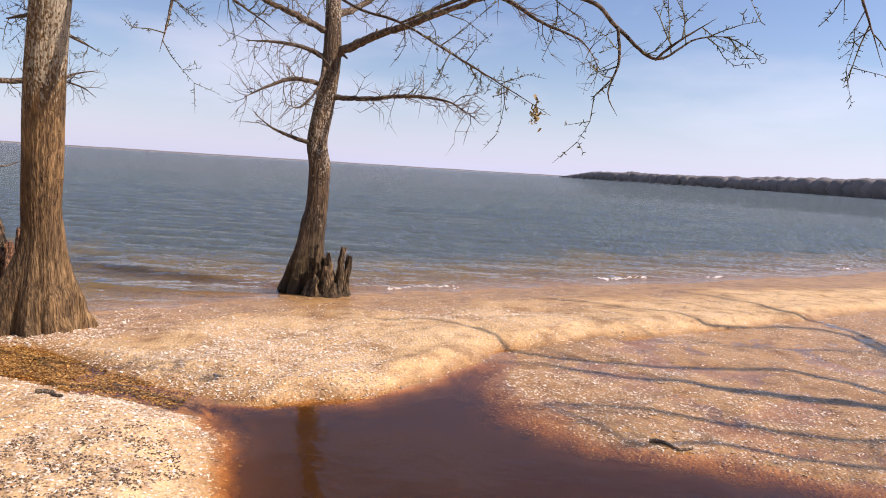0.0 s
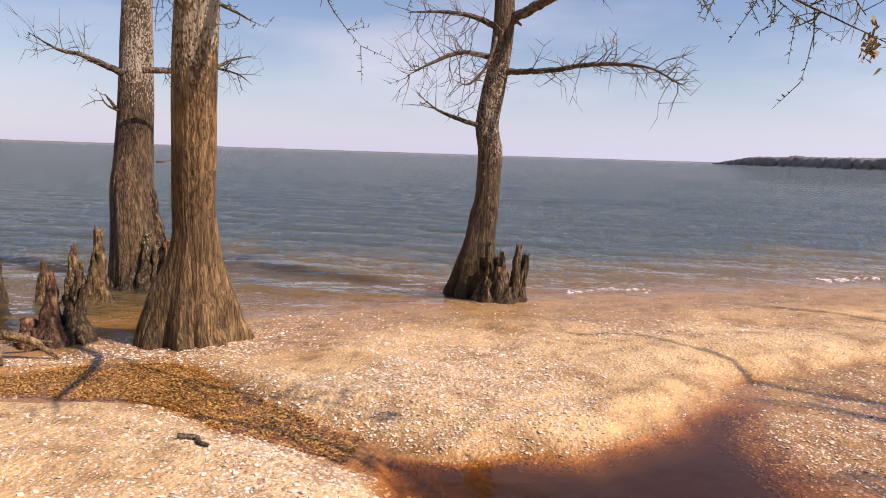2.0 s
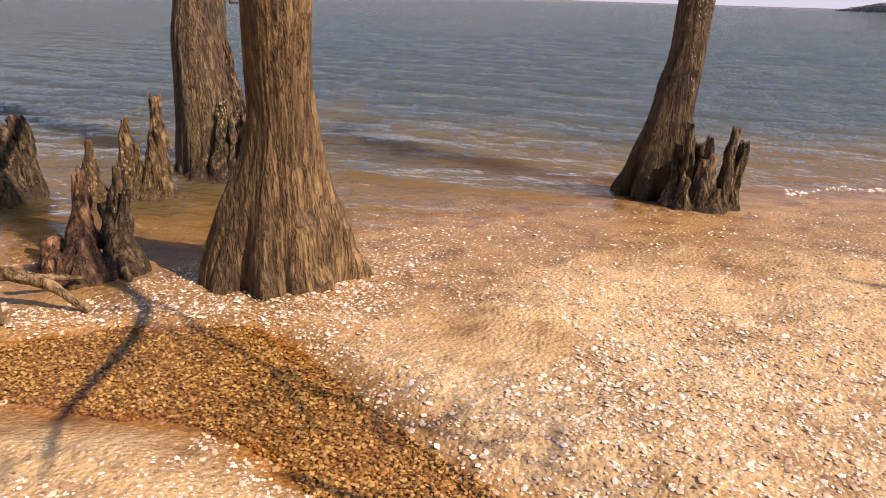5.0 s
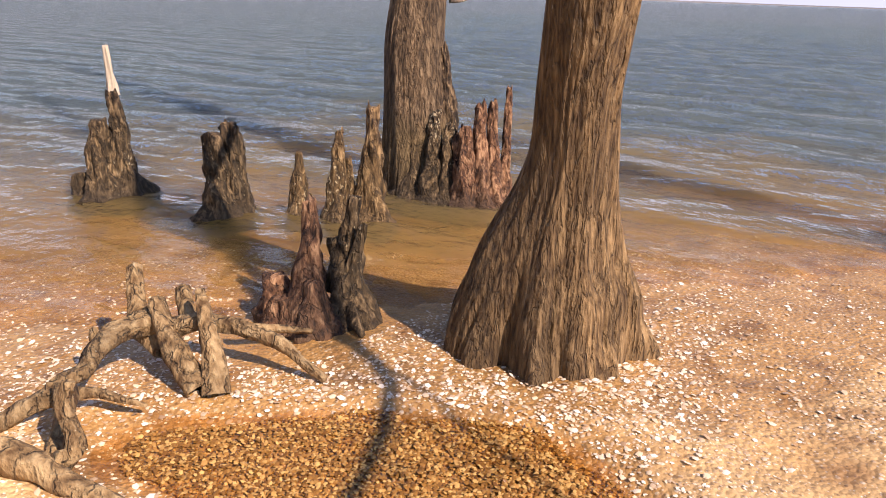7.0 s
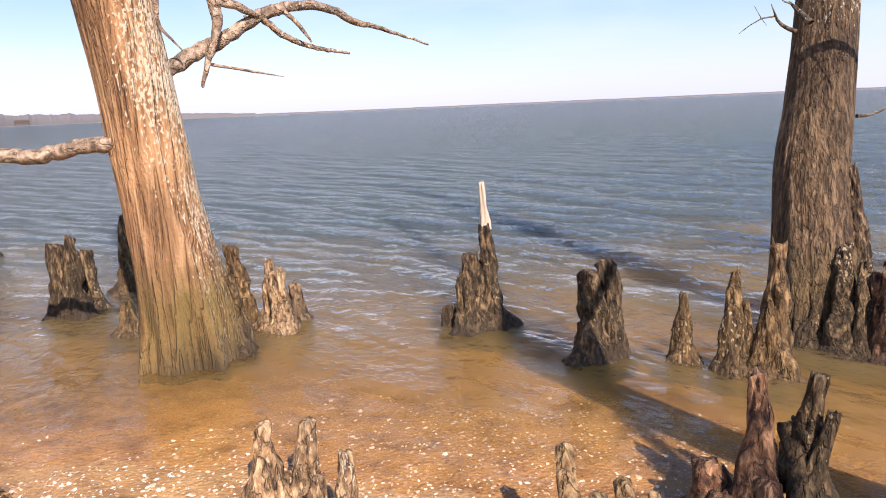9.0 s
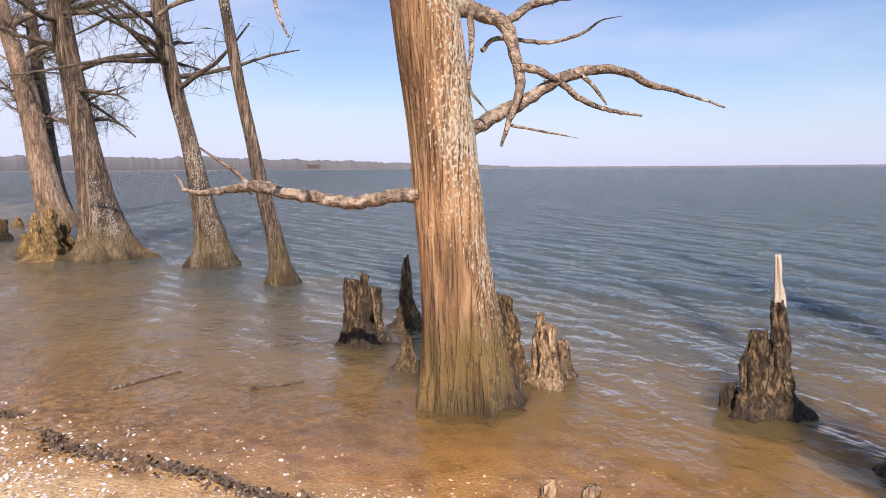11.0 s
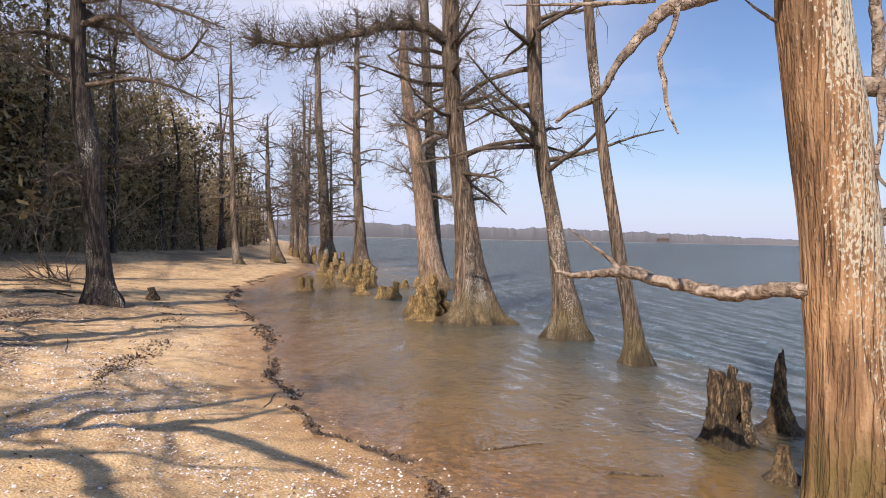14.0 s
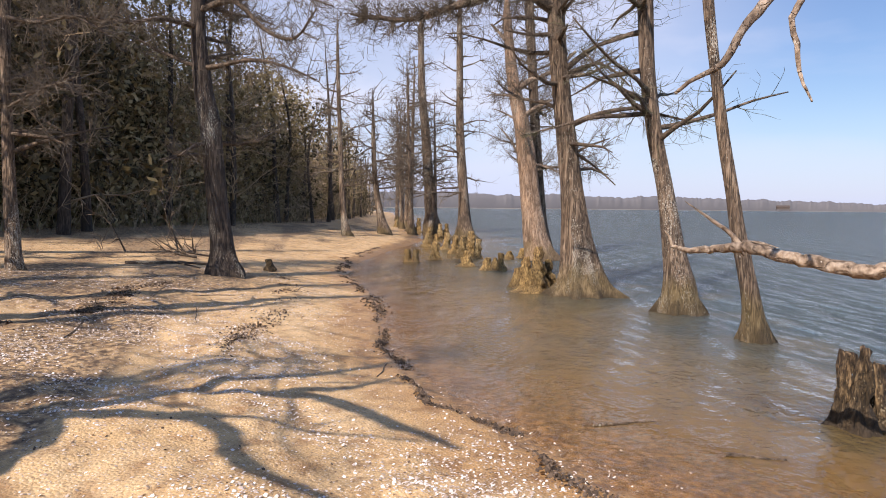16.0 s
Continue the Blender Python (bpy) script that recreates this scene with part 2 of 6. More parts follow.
leaf_dry = foliage("dry_leaves", (0.17, 0.13, 0.058), (0.29, 0.222, 0.098), (0.40, 0.32, 0.155))
leaf_green = foliage("evergreen_leaves", (0.036, 0.029, 0.011), (0.064, 0.050, 0.018), (0.125, 0.096, 0.035))
pale_shell = foliage("bleached_shells", (0.36, 0.26, 0.18), (0.72, 0.62, 0.52), (0.92, 0.88, 0.82))
amber_shell = foliage("stained_shells", (0.15, 0.062, 0.012), (0.35, 0.165, 0.036), (0.66, 0.40, 0.13))
amber_shell.node_tree.nodes["Principled BSDF"].inputs["Roughness"].default_value = 0.25
shell_mat = foliage("shells", (0.40, 0.25, 0.14), (0.76, 0.60, 0.41), (0.93, 0.86, 0.73))
shell_mat.node_tree.nodes["Principled BSDF"].inputs["Roughness"].default_value = 0.45


def sand_material():
    m, n, l, p = nodes_of("shell_sand")
    wet = n.new("ShaderNodeAttribute")
    wet.attribute_name = "wet"
    litter = n.new("ShaderNodeAttribute")
    litter.attribute_name = "litter"
    broad = texture(n, l, "Noise", 0.9, detail=5)
    grain = texture(n, l, "Noise", 90, detail=3)
    col = ramp(n, l, broad.outputs["Fac"], [(0.3, (0.52, 0.322, 0.125)), (0.55, (0.68, 0.435, 0.188)), (0.75, (0.77, 0.54, 0.265))])
    col = blend(n, l, 0.35, col, ramp(n, l, grain.outputs["Fac"], [(0.3, (0.28, 0.19, 0.10)), (0.7, (0.82, 0.65, 0.39))]))
    cell = texture(n, l, "Voronoi", 42)
    fine = texture(n, l, "Voronoi", 95)
    patch = texture(n, l, "Noise", 2.2, detail=4)
    for v, cut in ((cell, 0.30), (fine, 0.33)):
        near = ramp(n, l, v.outputs["Distance"], [(cut, (1, 1, 1)), (cut + 0.08, (0, 0, 0))])
        pick = n.new("ShaderNodeSeparateColor")
        l.new(v.outputs["Color"], pick.inputs["Color"])
        f = number(n, l, "LESS_THAN", pick.outputs["Red"], number(n, l, "MULTIPLY", patch.outputs["Fac"], 0.62))
        bit = ramp(n, l, pick.outputs["Green"], [(0.0, (0.20, 0.12, 0.06)), (0.35, (0.55, 0.40, 0.25)), (0.7, (0.85, 0.76, 0.62)), (1.0, (0.92, 0.88, 0.8))])
        k = number(n, l, "MULTIPLY", number(n, l, "MULTIPLY", near, f), 0.9)
        col = blend(n, l, k, col, bit)
    hash_where = texture(n, l, "Noise", 0.7, detail=6)
    hash_grit = texture(n, l, "Noise", 38, detail=4)
    hash_mask = number(n, l, "MULTIPLY", ramp(n, l, hash_where.outputs["Fac"], [(0.48, (0, 0, 0)), (0.60, (1, 1, 1))]), ramp(n, l, hash_grit.outputs["Fac"], [(0.42, (0, 0, 0)), (0.56, (0.85, 0.85, 0.85))]))
    col = blend(n, l, hash_mask, col, (0.71, 0.525, 0.295))
    speck = texture(n, l, "Noise", 26, detail=5)
    col = blend(n, l, ramp(n, l, speck.outputs["Fac"], [(0.60, (0, 0, 0)), (0.68, (0.6, 0.6, 0.6))]), col, (0.24, 0.15, 0.085))
    mottle = texture(n, l, "Noise", 4.5, detail=9)
    col = blend(n, l, 1.0, col, ramp(n, l, mottle.outputs["Fac"], [(0.33, (0.64, 0.56, 0.50)), (0.47, (0.95, 0.92, 0.88)), (0.66, (1.14, 1.11, 1.06))]), "MULTIPLY")
    leafy = texture(n, l, "Noise", 14, detail=6)
    lf = number(n, l, "MULTIPLY", litter.outputs["Fac"], ramp(n, l, leafy.outputs["Fac"], [(0.35, (0, 0, 0)), (0.6, (1, 1, 1))]))
    col = blend(n, l, lf, col, (0.13, 0.085, 0.05))
    damp = blend(n, l, 1.0, col, (0.70, 0.58, 0.42), "MULTIPLY")
    col = blend(n, l, wet.outputs["Fac"], col, damp)
    l.new(col, p.inputs["Base Color"])
    r = n.new("ShaderNodeMapRange")
    r.inputs["To Min"].default_value, r.inputs["To Max"].default_value = 0.92, 0.42
    l.new(wet.outputs["Fac"], r.inputs["Value"])
    l.new(r.outputs["Result"], p.inputs["Roughness"])
    h = number(n, l, "ADD", number(n, l, "MULTIPLY", grain.outputs["Fac"], 0.4), number(n, l, "SUBTRACT", 1.0, cell.outputs["Distance"]))
    bumped(n, l, p, number(n, l, "ADD", number(n, l, "ADD", h, number(n, l, "MULTIPLY", speck.outputs["Fac"], 0.7)), number(n, l, "MULTIPLY", mottle.outputs["Fac"], 1.2)), 0.6, 0.014)
    return m


def water_material(name, murk, deep, tint, clear, power, tint_rate, ripple, rough, slope, spread):
    """Murky water: a clear film over the bed that clouds with depth, under a Fresnel gloss."""
    m, n, l, p = nodes_of(name)
    n.remove(p)
    out = n["Material Output"]
    d = n.new("ShaderNodeAttribute")
    d.attribute_name = "depth"
    cloud = number(n, l, "SUBTRACT", 1.0, number(n, l, "POWER", 2.718, number(n, l, "MULTIPLY", number(n, l, "POWER", number(n, l, "MULTIPLY", d.outputs["Fac"], clear), power), -1.0)))
    see = n.new("ShaderNodeBsdfTransparent")
    stain = number(n, l, "SUBTRACT", 1.0, number(n, l, "POWER", 2.718, number(n, l, "MULTIPLY", d.outputs["Fac"], -tint_rate)))
    l.new(blend(n, l, stain, (1.0, 1.0, 1.0), tint), see.inputs["Color"])
    body = n.new("ShaderNodeSubsurfaceScattering")
    body.falloff = "BURLEY"
    body.inputs["Radius"].default_value = (1.0, 1.0, 0.8)
    body.inputs["Scale"].default_value = spread
    far = n.new("ShaderNodeMapRange")
    far.inputs["From Min"].default_value, far.inputs["From Max"].default_value = 0.06, 0.42
    drift = texture(n, l, "Noise", 0.45, detail=4)
    l.new(number(n, l, "MULTIPLY", d.outputs["Fac"], number(n, l, "MULTIPLY", drift.outputs["Fac"], 2.0)), far.inputs["Value"])
    l.new(blend(n, l, number(n, l, "MULTIPLY", far.outputs["Result"], 1.0), murk, deep), body.inputs["Color"])
    gloss = n.new("ShaderNodeBsdfGlossy")
    gloss.inputs["Roughness"].default_value = rough
    under, top = n.new("ShaderNodeMixShader"), n.new("ShaderNodeMixShader")
    l.new(cloud, under.inputs[0])
    l.new(see.outputs[0], under.inputs[1])
    l.new(body.outputs[0], under.inputs[2])
    f = n.new("ShaderNodeFresnel")
    f.inputs["IOR"].default_value = 1.36
    l.new(f.outputs[0], top.inputs[0])
    l.new(under.outputs[0], top.inputs[1])
    l.new(gloss.outputs[0], top.inputs[2])
    l.new(top.outputs[0], out.inputs["Surface"])
    a = texture(n, l, "Noise", ripple, detail=5, squeeze=(0.8, 1, 1))
    b = texture(n, l, "Noise", ripple * 0.23, detail=4, squeeze=(0.6, 1, 1))
    c = texture(n, l, "Noise", ripple * 0.07, detail=3, squeeze=(0.35, 1, 1))
    h = number(n, l, "ADD", number(n, l, "MULTIPLY", a.outputs["Fac"], 0.36), number(n, l, "MULTIPLY", b.outputs["Fac"], 1.15))
    h = number(n, l, "ADD", h, number(n, l, "MULTIPLY", c.outputs["Fac"], 0.9))
    bump = n.new("ShaderNodeBump")
    bump.inputs["Distance"].default_value = slope
    calm = n.new("ShaderNodeMapRange")
    calm.inputs["From Max"].default_value, calm.inputs["To Min"].default_value = 0.45, 0.12
    l.new(d.outputs["Fac"], calm.inputs["Value"])
    l.new(calm.outputs["Result"], bump.inputs["Strength"])
    l.new(h, bump.inputs["Height"])
    for s in (gloss, f):
        l.new(bump.outputs["Normal"], s.inputs["Normal"])
    return m


sand_mat = sand_material()
lake_mat = water_material("lake_water", (0.205, 0.140, 0.046), (0.078, 0.099, 0.093), (0.80, 0.66, 0.33), 11.0, 1.0, 9.0, 11.0, 0.04, 0.27, 0.8)
tannin_mat = water_material("tannin_water", (0.048, 0.019, 0.006), (0.038, 0.015, 0.005), (0.95, 0.60, 0.19), 13.0, 1.5, 42.0, 9.0, 0.03, 0.02, 0.01)



# ---- numeric noise and the lie of the land ----
def lattice(ix, iy, seed):
    v = np.sin(ix * 127.1 + iy * 311.7 + seed * 74.7) * 43758.5453
    return v - np.floor(v)


def field(x, y, seed=0):
    """Smooth value noise, 0 to 1."""
    ix, iy = np.floor(x), np.floor(y)
    fx, fy = x - ix, y - iy
    fx, fy = fx * fx * (3 - 2 * fx), fy * fy * (3 - 2 * fy)
    a, b = lattice(ix, iy, seed), lattice(ix + 1, iy, seed)
    c, d = lattice(ix, iy + 1, seed), lattice(ix + 1, iy + 1, seed)
    return (a * (1 - fx) + b * fx) * (1 - fy) + (c * (1 - fx) + d * fx) * fy


def to_line(x, y, line):
    """Distance to a polyline, and the sign of the side (positive to its left)."""
    best, side = np.full(x.shape, 1e9), np.ones(x.shape)
    for (ax, ay), (bx, by) in zip(line, line[1:]):
        dx, dy = bx - ax, by - ay
        t = np.clip(((x - ax) * dx + (y - ay) * dy) / (dx * dx + dy * dy), 0, 1)
        d = np.hypot(x - ax - t * dx, y - ay - t * dy)
        s = dx * (y - ay) - dy * (x - ax)
        closer = d < best - 1e-9
        best = np.where(closer, d, best)
        side = np.where(closer, np.sign(s), side)
    return best, side


def inside(x, y, poly):
    hit = np.zeros(x.shape, bool)
    for (ax, ay), (bx, by) in zip(poly, poly[1:] + poly[:1]):
        hit ^= ((ay > y) != (by > y)) & (x < (bx - ax) * (y - ay) / ((by - ay) or 1e-9) + ax)
    return hit


SHORE = [(2500, 900), (400, 190), (120, 75), (60, 42), (30, 27), (17, 20.4), (10.7, 16.8), (7.4, 14.7), (4.4, 12.8), (2.4, 11.8), (0.1, 10.5), (-1.3, 9.75),
         (-2.2, 9.25), (-3.2, 8.2), (-3.9, 7.6), (-4.35, 7.0), (-4.9, 6.5), (-5.5, 6.0), (-6.3, 5.35), (-7.2, 4.6), (-8.1, 3.8), (-8.75, 2.9),
         (-9.6, 1.9), (-11.5, 0.1), (-12.6, -0.6), (-15, -1.6), (-17.5, -3.3), (-20.8, -5.5), (-25, -7.4), (-32, -9.2), (-40, -11), (-55, -18),
         (-80, -30), (-120, -48), (-200, -85), (-400, -200), (-2500, -1500)]
POOL = [(-1.78, 4.94), (-1.2, 4.87), (-0.64, 5.15), (-0.05, 5.75), (0.62, 6.8), (1.67, 7.6), (2.9, 8.2), (4.8, 9.3), (7, 10.8), (14, 15.2),
        (18, 13), (10, 3), (4, 2.0), (1, 2.3), (-0.4, 2.5), (-0.9, 2.9), (-1.1, 3.5), (-1.39, 4.3), (-1.63, 4.61)]
DEEP = [(-1.7, 4.8), (-0.6, 5.05), (0.05, 5.65), (0.42, 6.3), (0.38, 5.6), (0.55, 4.85), (1.05, 4.4), (1.8, 4.2), (4, 3.4), (3, 2.2), (0, 2.5), (-0.9, 2.9), (-1.3, 4.3)]
BROOK = [(-1.5, 4.75), (-2.1, 4.95), (-2.6, 5.17), (-3.1, 5.45), (-3.6, 5.6), (-4.2, 5.45), (-4.8, 5.2)]
WRACK = [(-7.2, 3.85), (-7.99, 3.24), (-8.78, 2.4), (-10.1, 0.9), (-12.1, -0.5), (-14.5, -1.7), (-16.8, -2.9), (-20.9, -5.9), (-25, -7.9), (-32, -9.8)]


def brook_level(x):
    return np.interp(x, [-6.2, -5.0, -3.4], [0.0, 0.035, 0.06])


def shore_distance(x, y):
    """Metres inland from the lake's edge; negative out in the lake."""
    d, s = to_line(x, y, SHORE)
    return d * s + 0.16 * (field(x * 0.9, y * 0.9, 3) - 0.5) + 0.10 * (field(x * 2.6, y * 2.6, 4) - 0.5)


def ground_height(x, y):
    x, y = np.asarray(x, float), np.asarray(y, float)
    s = shore_distance(x, y)
    rise = np.interp(x, [-9, -1.5], [1.3, 0.42])
    reach = np.interp(x, [-9, -1.5], [11.0, 6.0])
    z = np.where(s > 0, rise * (1 - np.exp(-np.maximum(s, 0) / reach)), np.maximum(-3.0, np.interp(x, [-13, -10, -7, -3], [0.065, 0.060, 0.054, 0.10]) * s))
    z += np.where(x < -5, np.clip((s - 14) * 0.36, 0, np.interp(x, [-110, -45], [4.0, 13.0])), 0)
    # drifts and ripples of the dry sand
    dry = np.clip(s / 1.5, 0, 1)
    z += dry * (0.07 * (field(x * 0.55, y * 0.55, 5) - 0.5) + 0.035 * (field(x * 1.7, y * 1.7, 6) - 0.5))
    pd, _ = to_line(x, y, POOL + POOL[:1])
    wobble = 0.12 * (field(x * 2.2, y * 2.2, 7) - 0.5)
    pd = np.where(inside(x, y, POOL), pd, -pd) + wobble
    dd, _ = to_line(x, y, DEEP + DEEP[:1])
    dd = np.where(inside(x, y, DEEP), dd, -dd)
    bed = 0.06 + 0.006 - 0.016 * np.clip(dd + 0.6, 0, 0.6) - 0.28 * np.clip(dd, 0, 0.42) - 0.9 * np.clip(pd, 0, 0.09) * np.clip((dd + 0.25) / 0.35, 0, 1) + 0.028 * (field(x * 1.3, y * 1.3, 8) - 0.45)
    z = np.where(pd > 0, np.minimum(z, 0.06 + (bed - 0.06) * np.clip(pd / 0.12, 0, 1)), np.minimum(z, 0.058 - 0.32 * pd + 0.35 * np.clip(-pd, 0, 0.07) + 0.12 * pd * pd * (pd > -1)))
    cd, _ = to_line(x, y, BROOK)
    half = np.interp(x, [-4.9, -4.3, -3.7, -3.0, -2.2], [0.15, 0.34, 0.42, 0.26, 0.17]) + wobble * 0.6
    level = brook_level(x)
    z = np.where(s > 0.1, np.minimum(z, level - 0.009 + 0.34 * np.maximum(cd - half, -0.02)), z)
    # fine relief
    fine = np.clip(1.5 - np.hypot(x + 3, y - 3) / 14, 0.15, 1)
    z += fine * ((np.interp(x, [-7, -4], [0.085, 0.03]) * (field(x * 3.2, y * 3.2, 19) - 0.5) + np.interp(x, [-7, -4], [0.07, 0.0]) * (field(x * 1.6, y * 1.6, 23) - 0.5)) * np.clip(s - 0.8, 0, 1) + 0.014 * (field(x * 5.3, y * 5.3, 9) - 0.5) + 0.011 * (field(x * 13, y * 13, 10) - 0.5) + 0.007 * (field(x * 29, y * 29, 11) - 0.5)) * np.where(s > -0.4, 1, 0.4)
    # the brook is a film over shells
    film = np.clip((half - cd + 0.02) / 0.12, 0, 1) * (s > 0.1) * (x < -1.75)
    z = z * (1 - film) + film * (level - 0.008 + 0.008 * (field(x * 11, y * 11, 21) - 0.5))
    # the little scarp of the strand line
    wd, ws = to_line(x, y, WRACK)
    z += np.where(ws * wd > 0, 0.03, -0.012) * np.exp(-wd / 0.35)
    return z


def ring_grid(cx, cy, radii, angles):
    r, a = np.meshgrid(radii, angles, indexing="ij")
    x, y = cx + r * np.cos(a), cy + r * np.sin(a)
    nr, na = r.shape
    i, j = np.meshgrid(np.arange(nr - 1), np.arange(na - 1), indexing="ij")
    k = (i * na + j).ravel()
    return x.ravel(), y.ravel(), np.stack([k, k + na, k + na + 1, k + 1], 1)


def mesh_of(name, verts, faces, material=None, smooth=True, attributes=()):
    me = bpy.data.meshes.new(name)
    verts, faces = np.asarray(verts, np.float32), np.asarray(faces, np.int32)
    k = faces.shape[1]
    me.vertices.add(len(verts))
    me.vertices.foreach_set("co", verts.ravel())
    me.loops.add(faces.size)
    me.loops.foreach_set("vertex_index", faces.ravel())
    me.polygons.add(len(faces))
    me.polygons.foreach_set("loop_start", np.arange(0, faces.size, k, dtype=np.int32))
    for key, values in attributes:
        me.attributes.new(key, "FLOAT", "POINT").data.foreach_set("value", np.asarray(values, np.float32))
    me.update(calc_edges=True)
    if smooth:
        me.polygons.foreach_set("use_smooth", np.ones(len(me.polygons), bool))
    if material:
        me.materials.append(material)
    return me


HUB = (-3.0, 3.2)
radii = np.concatenate([[0.02], np.geomspace(0.25, 60, 330), np.geomspace(64, 4200, 40)])
angles = np.radians(np.concatenate([np.linspace(-10, 250, 540), np.linspace(254, 350, 28)]))
gx, gy, gf = ring_grid(*HUB, radii, angles)
gz = ground_height(gx, gy)
gs = shore_distance(gx, gy)
pool_wet = np.clip((0.092 + 0.02 * field(gx * 2.3, gy * 2.3, 24) - gz) / 0.022, 0, 1) * (gx > -6.5)
pool_wet = np.maximum(pool_wet, 1.0 * inside(gx, gy, POOL) * (gz < 0.11))
lake_wet = np.clip((0.10 + 0.05 * field(gx * 1.1, gy * 1.1, 20) - gz) / 0.07, 0, 1)
litter = np.clip((gs - 7.5) / 6, 0, 1) * (gx < -5)
streak = np.clip((field((gx * 0.86 + gy * 0.5) * 0.3, (gy * 0.86 - gx * 0.5) * 1.2, 91) - 0.5) / 0.12, 0, 1)
litter = np.maximum(litter, 1.0 * streak * np.clip((gs - 1.6) / 1.5, 0, 1) * (gx < -6))
strand_d, strand_s = to_line(gx, gy, WRACK)
litter = np.maximum(litter, 0.75 * np.clip(strand_s * strand_d / 0.25 * -1 + 0.4, 0, 1) * np.clip(gs / 2 + 1.6, 0, 1) * np.clip((-7.6 - gx) / 1.2, 0, 1))
ground = tagged(new("ground", mesh_of("ground", np.stack([gx, gy, gz], 1), gf, sand_mat, True,
                                      (("wet", np.maximum(pool_wet, lake_wet)), ("litter", litter)))),
                "pale tan sand beach strewn with broken shells", "sand", kind="structure")

# lake surface: wind waves that come in on the beach and die out in the shallows
radii = np.concatenate([np.geomspace(0.8, 70, 430), np.geomspace(73, 4200, 90)])
angles = np.radians(np.linspace(-12, 232, 600))
wx, wy, wf = ring_grid(*HUB, radii, angles)
ws = shore_distance(wx, wy)
reach = np.hypot(wx - HUB[0], wy - HUB[1])
open_water = np.clip(-ws / 7.0, 0.0, 1) ** 0.7
lee = np.interp(wx + 0.5 * wy, [-22, -8, 0], [0.22, 0.32, 1.0])
wz = np.zeros_like(wx)
rng = np.random.default_rng(5)
for k in range(20):
    length = 0.30 * 1.10 ** k
    heading = radians(-90 + rng.normal(0, 19) + 14)
    kx, ky = math.cos(heading) * 2 * math.pi / length, math.sin(heading) * 2 * math.pi / length
    phase = rng.uniform(0, 6.28) + 2.4 * field(wx / (length * 2.3), wy / (length * 2.3), 40 + k)
    amp = 0.017 * length ** 0.4 * np.clip(1.6 - reach * 0.022 / length, 0, 1)
    wz += amp * np.sin(kx * wx + ky * wy + phase)
wz = 0.05 * np.tanh((wz + 5.0 * np.maximum(wz, 0) ** 2) / 0.05)
wz *= (0.12 + 0.88 * open_water) * lee * np.interp(field(wx * 0.12, wy * 0.2, 70), [0.2, 0.8], [0.65, 1.25])
bed = ground_height(wx, wy)
depth = np.maximum(wz - bed, 0)
keep = (ws[wf] < 1.0).any(1)
lake = tagged(new("lake_water", mesh_of("lake_water", np.stack([wx, wy, wz], 1), wf[keep], lake_mat, True, (("depth", depth),))),
              "murky grey-green lake water with small wind waves", "water", kind="structure")

lake.visible_shadow = False

# tea-brown pool, seep over the flat and brook
px, py = np.meshgrid(np.linspace(-6.4, 17, 330), np.linspace(1.9, 15.6, 200), indexing="ij")
pn, pm = px.shape
px, py = px.ravel(), py.ravel()
pz = brook_level(px)
pg = ground_height(px, py)
i, j = np.meshgrid(np.arange(pn - 1), np.arange(pm - 1), indexing="ij")
k = (i * pm + j).ravel()
pf = np.stack([k, k + pm, k + pm + 1, k + 1], 1)
ps = shore_distance(px, py)
near_pool, _ = to_line(px, py, POOL + POOL[:1])
near_brook, _ = to_line(px, py, BROOK)
wanted = inside(px, py, POOL) | (near_pool < 0.3) | (near_brook < 0.6)
keep = ((pg - pz)[pf] < 0.004).any(1) & (ps[pf] > 0.35).all(1) & wanted[pf].all(1)
pool = tagged(new("pool_water", mesh_of("pool_water", np.stack([px, py, pz], 1), pf[keep], tannin_mat, True, (("depth", np.maximum(pz - pg, 0)),))),
       "still tea-brown water in a shallow beach pool", "water", kind="structure")
pool.visible_shadow = False


# ---- makers ----
def part(name, me, parent, label=""):
    ob = new(name, me)
    ob.parent = parent
    return tagged(ob, label)


def smooth_line(rows, step):
    """Rows of (x, y, z, radius) resampled along a Catmull-Rom curve."""
    p = np.asarray(rows, float)
    if len(p) == 2:
        p = np.stack([p[0], (p[0] + p[1]) / 2, p[1]])
    q = np.concatenate([[2 * p[0] - p[1]], p, [2 * p[-1] - p[-2]]])
    out = []
    for a, b, c, d in zip(q, q[1:], q[2:], q[3:]):
        n = max(1, int(np.linalg.norm(c[:3] - b[:3]) / step))
        for t in np.arange(n) / n:
            out.append(0.5 * (2 * b + (c - a) * t + (2 * a - 5 * b + 4 * c - d) * t * t + (3 * b - a - 3 * c + d) * t ** 3))
    out.append(p[-1])
    out = np.array(out)
    out[:, 3] = np.maximum(out[:, 3], 0.0015)
    return out


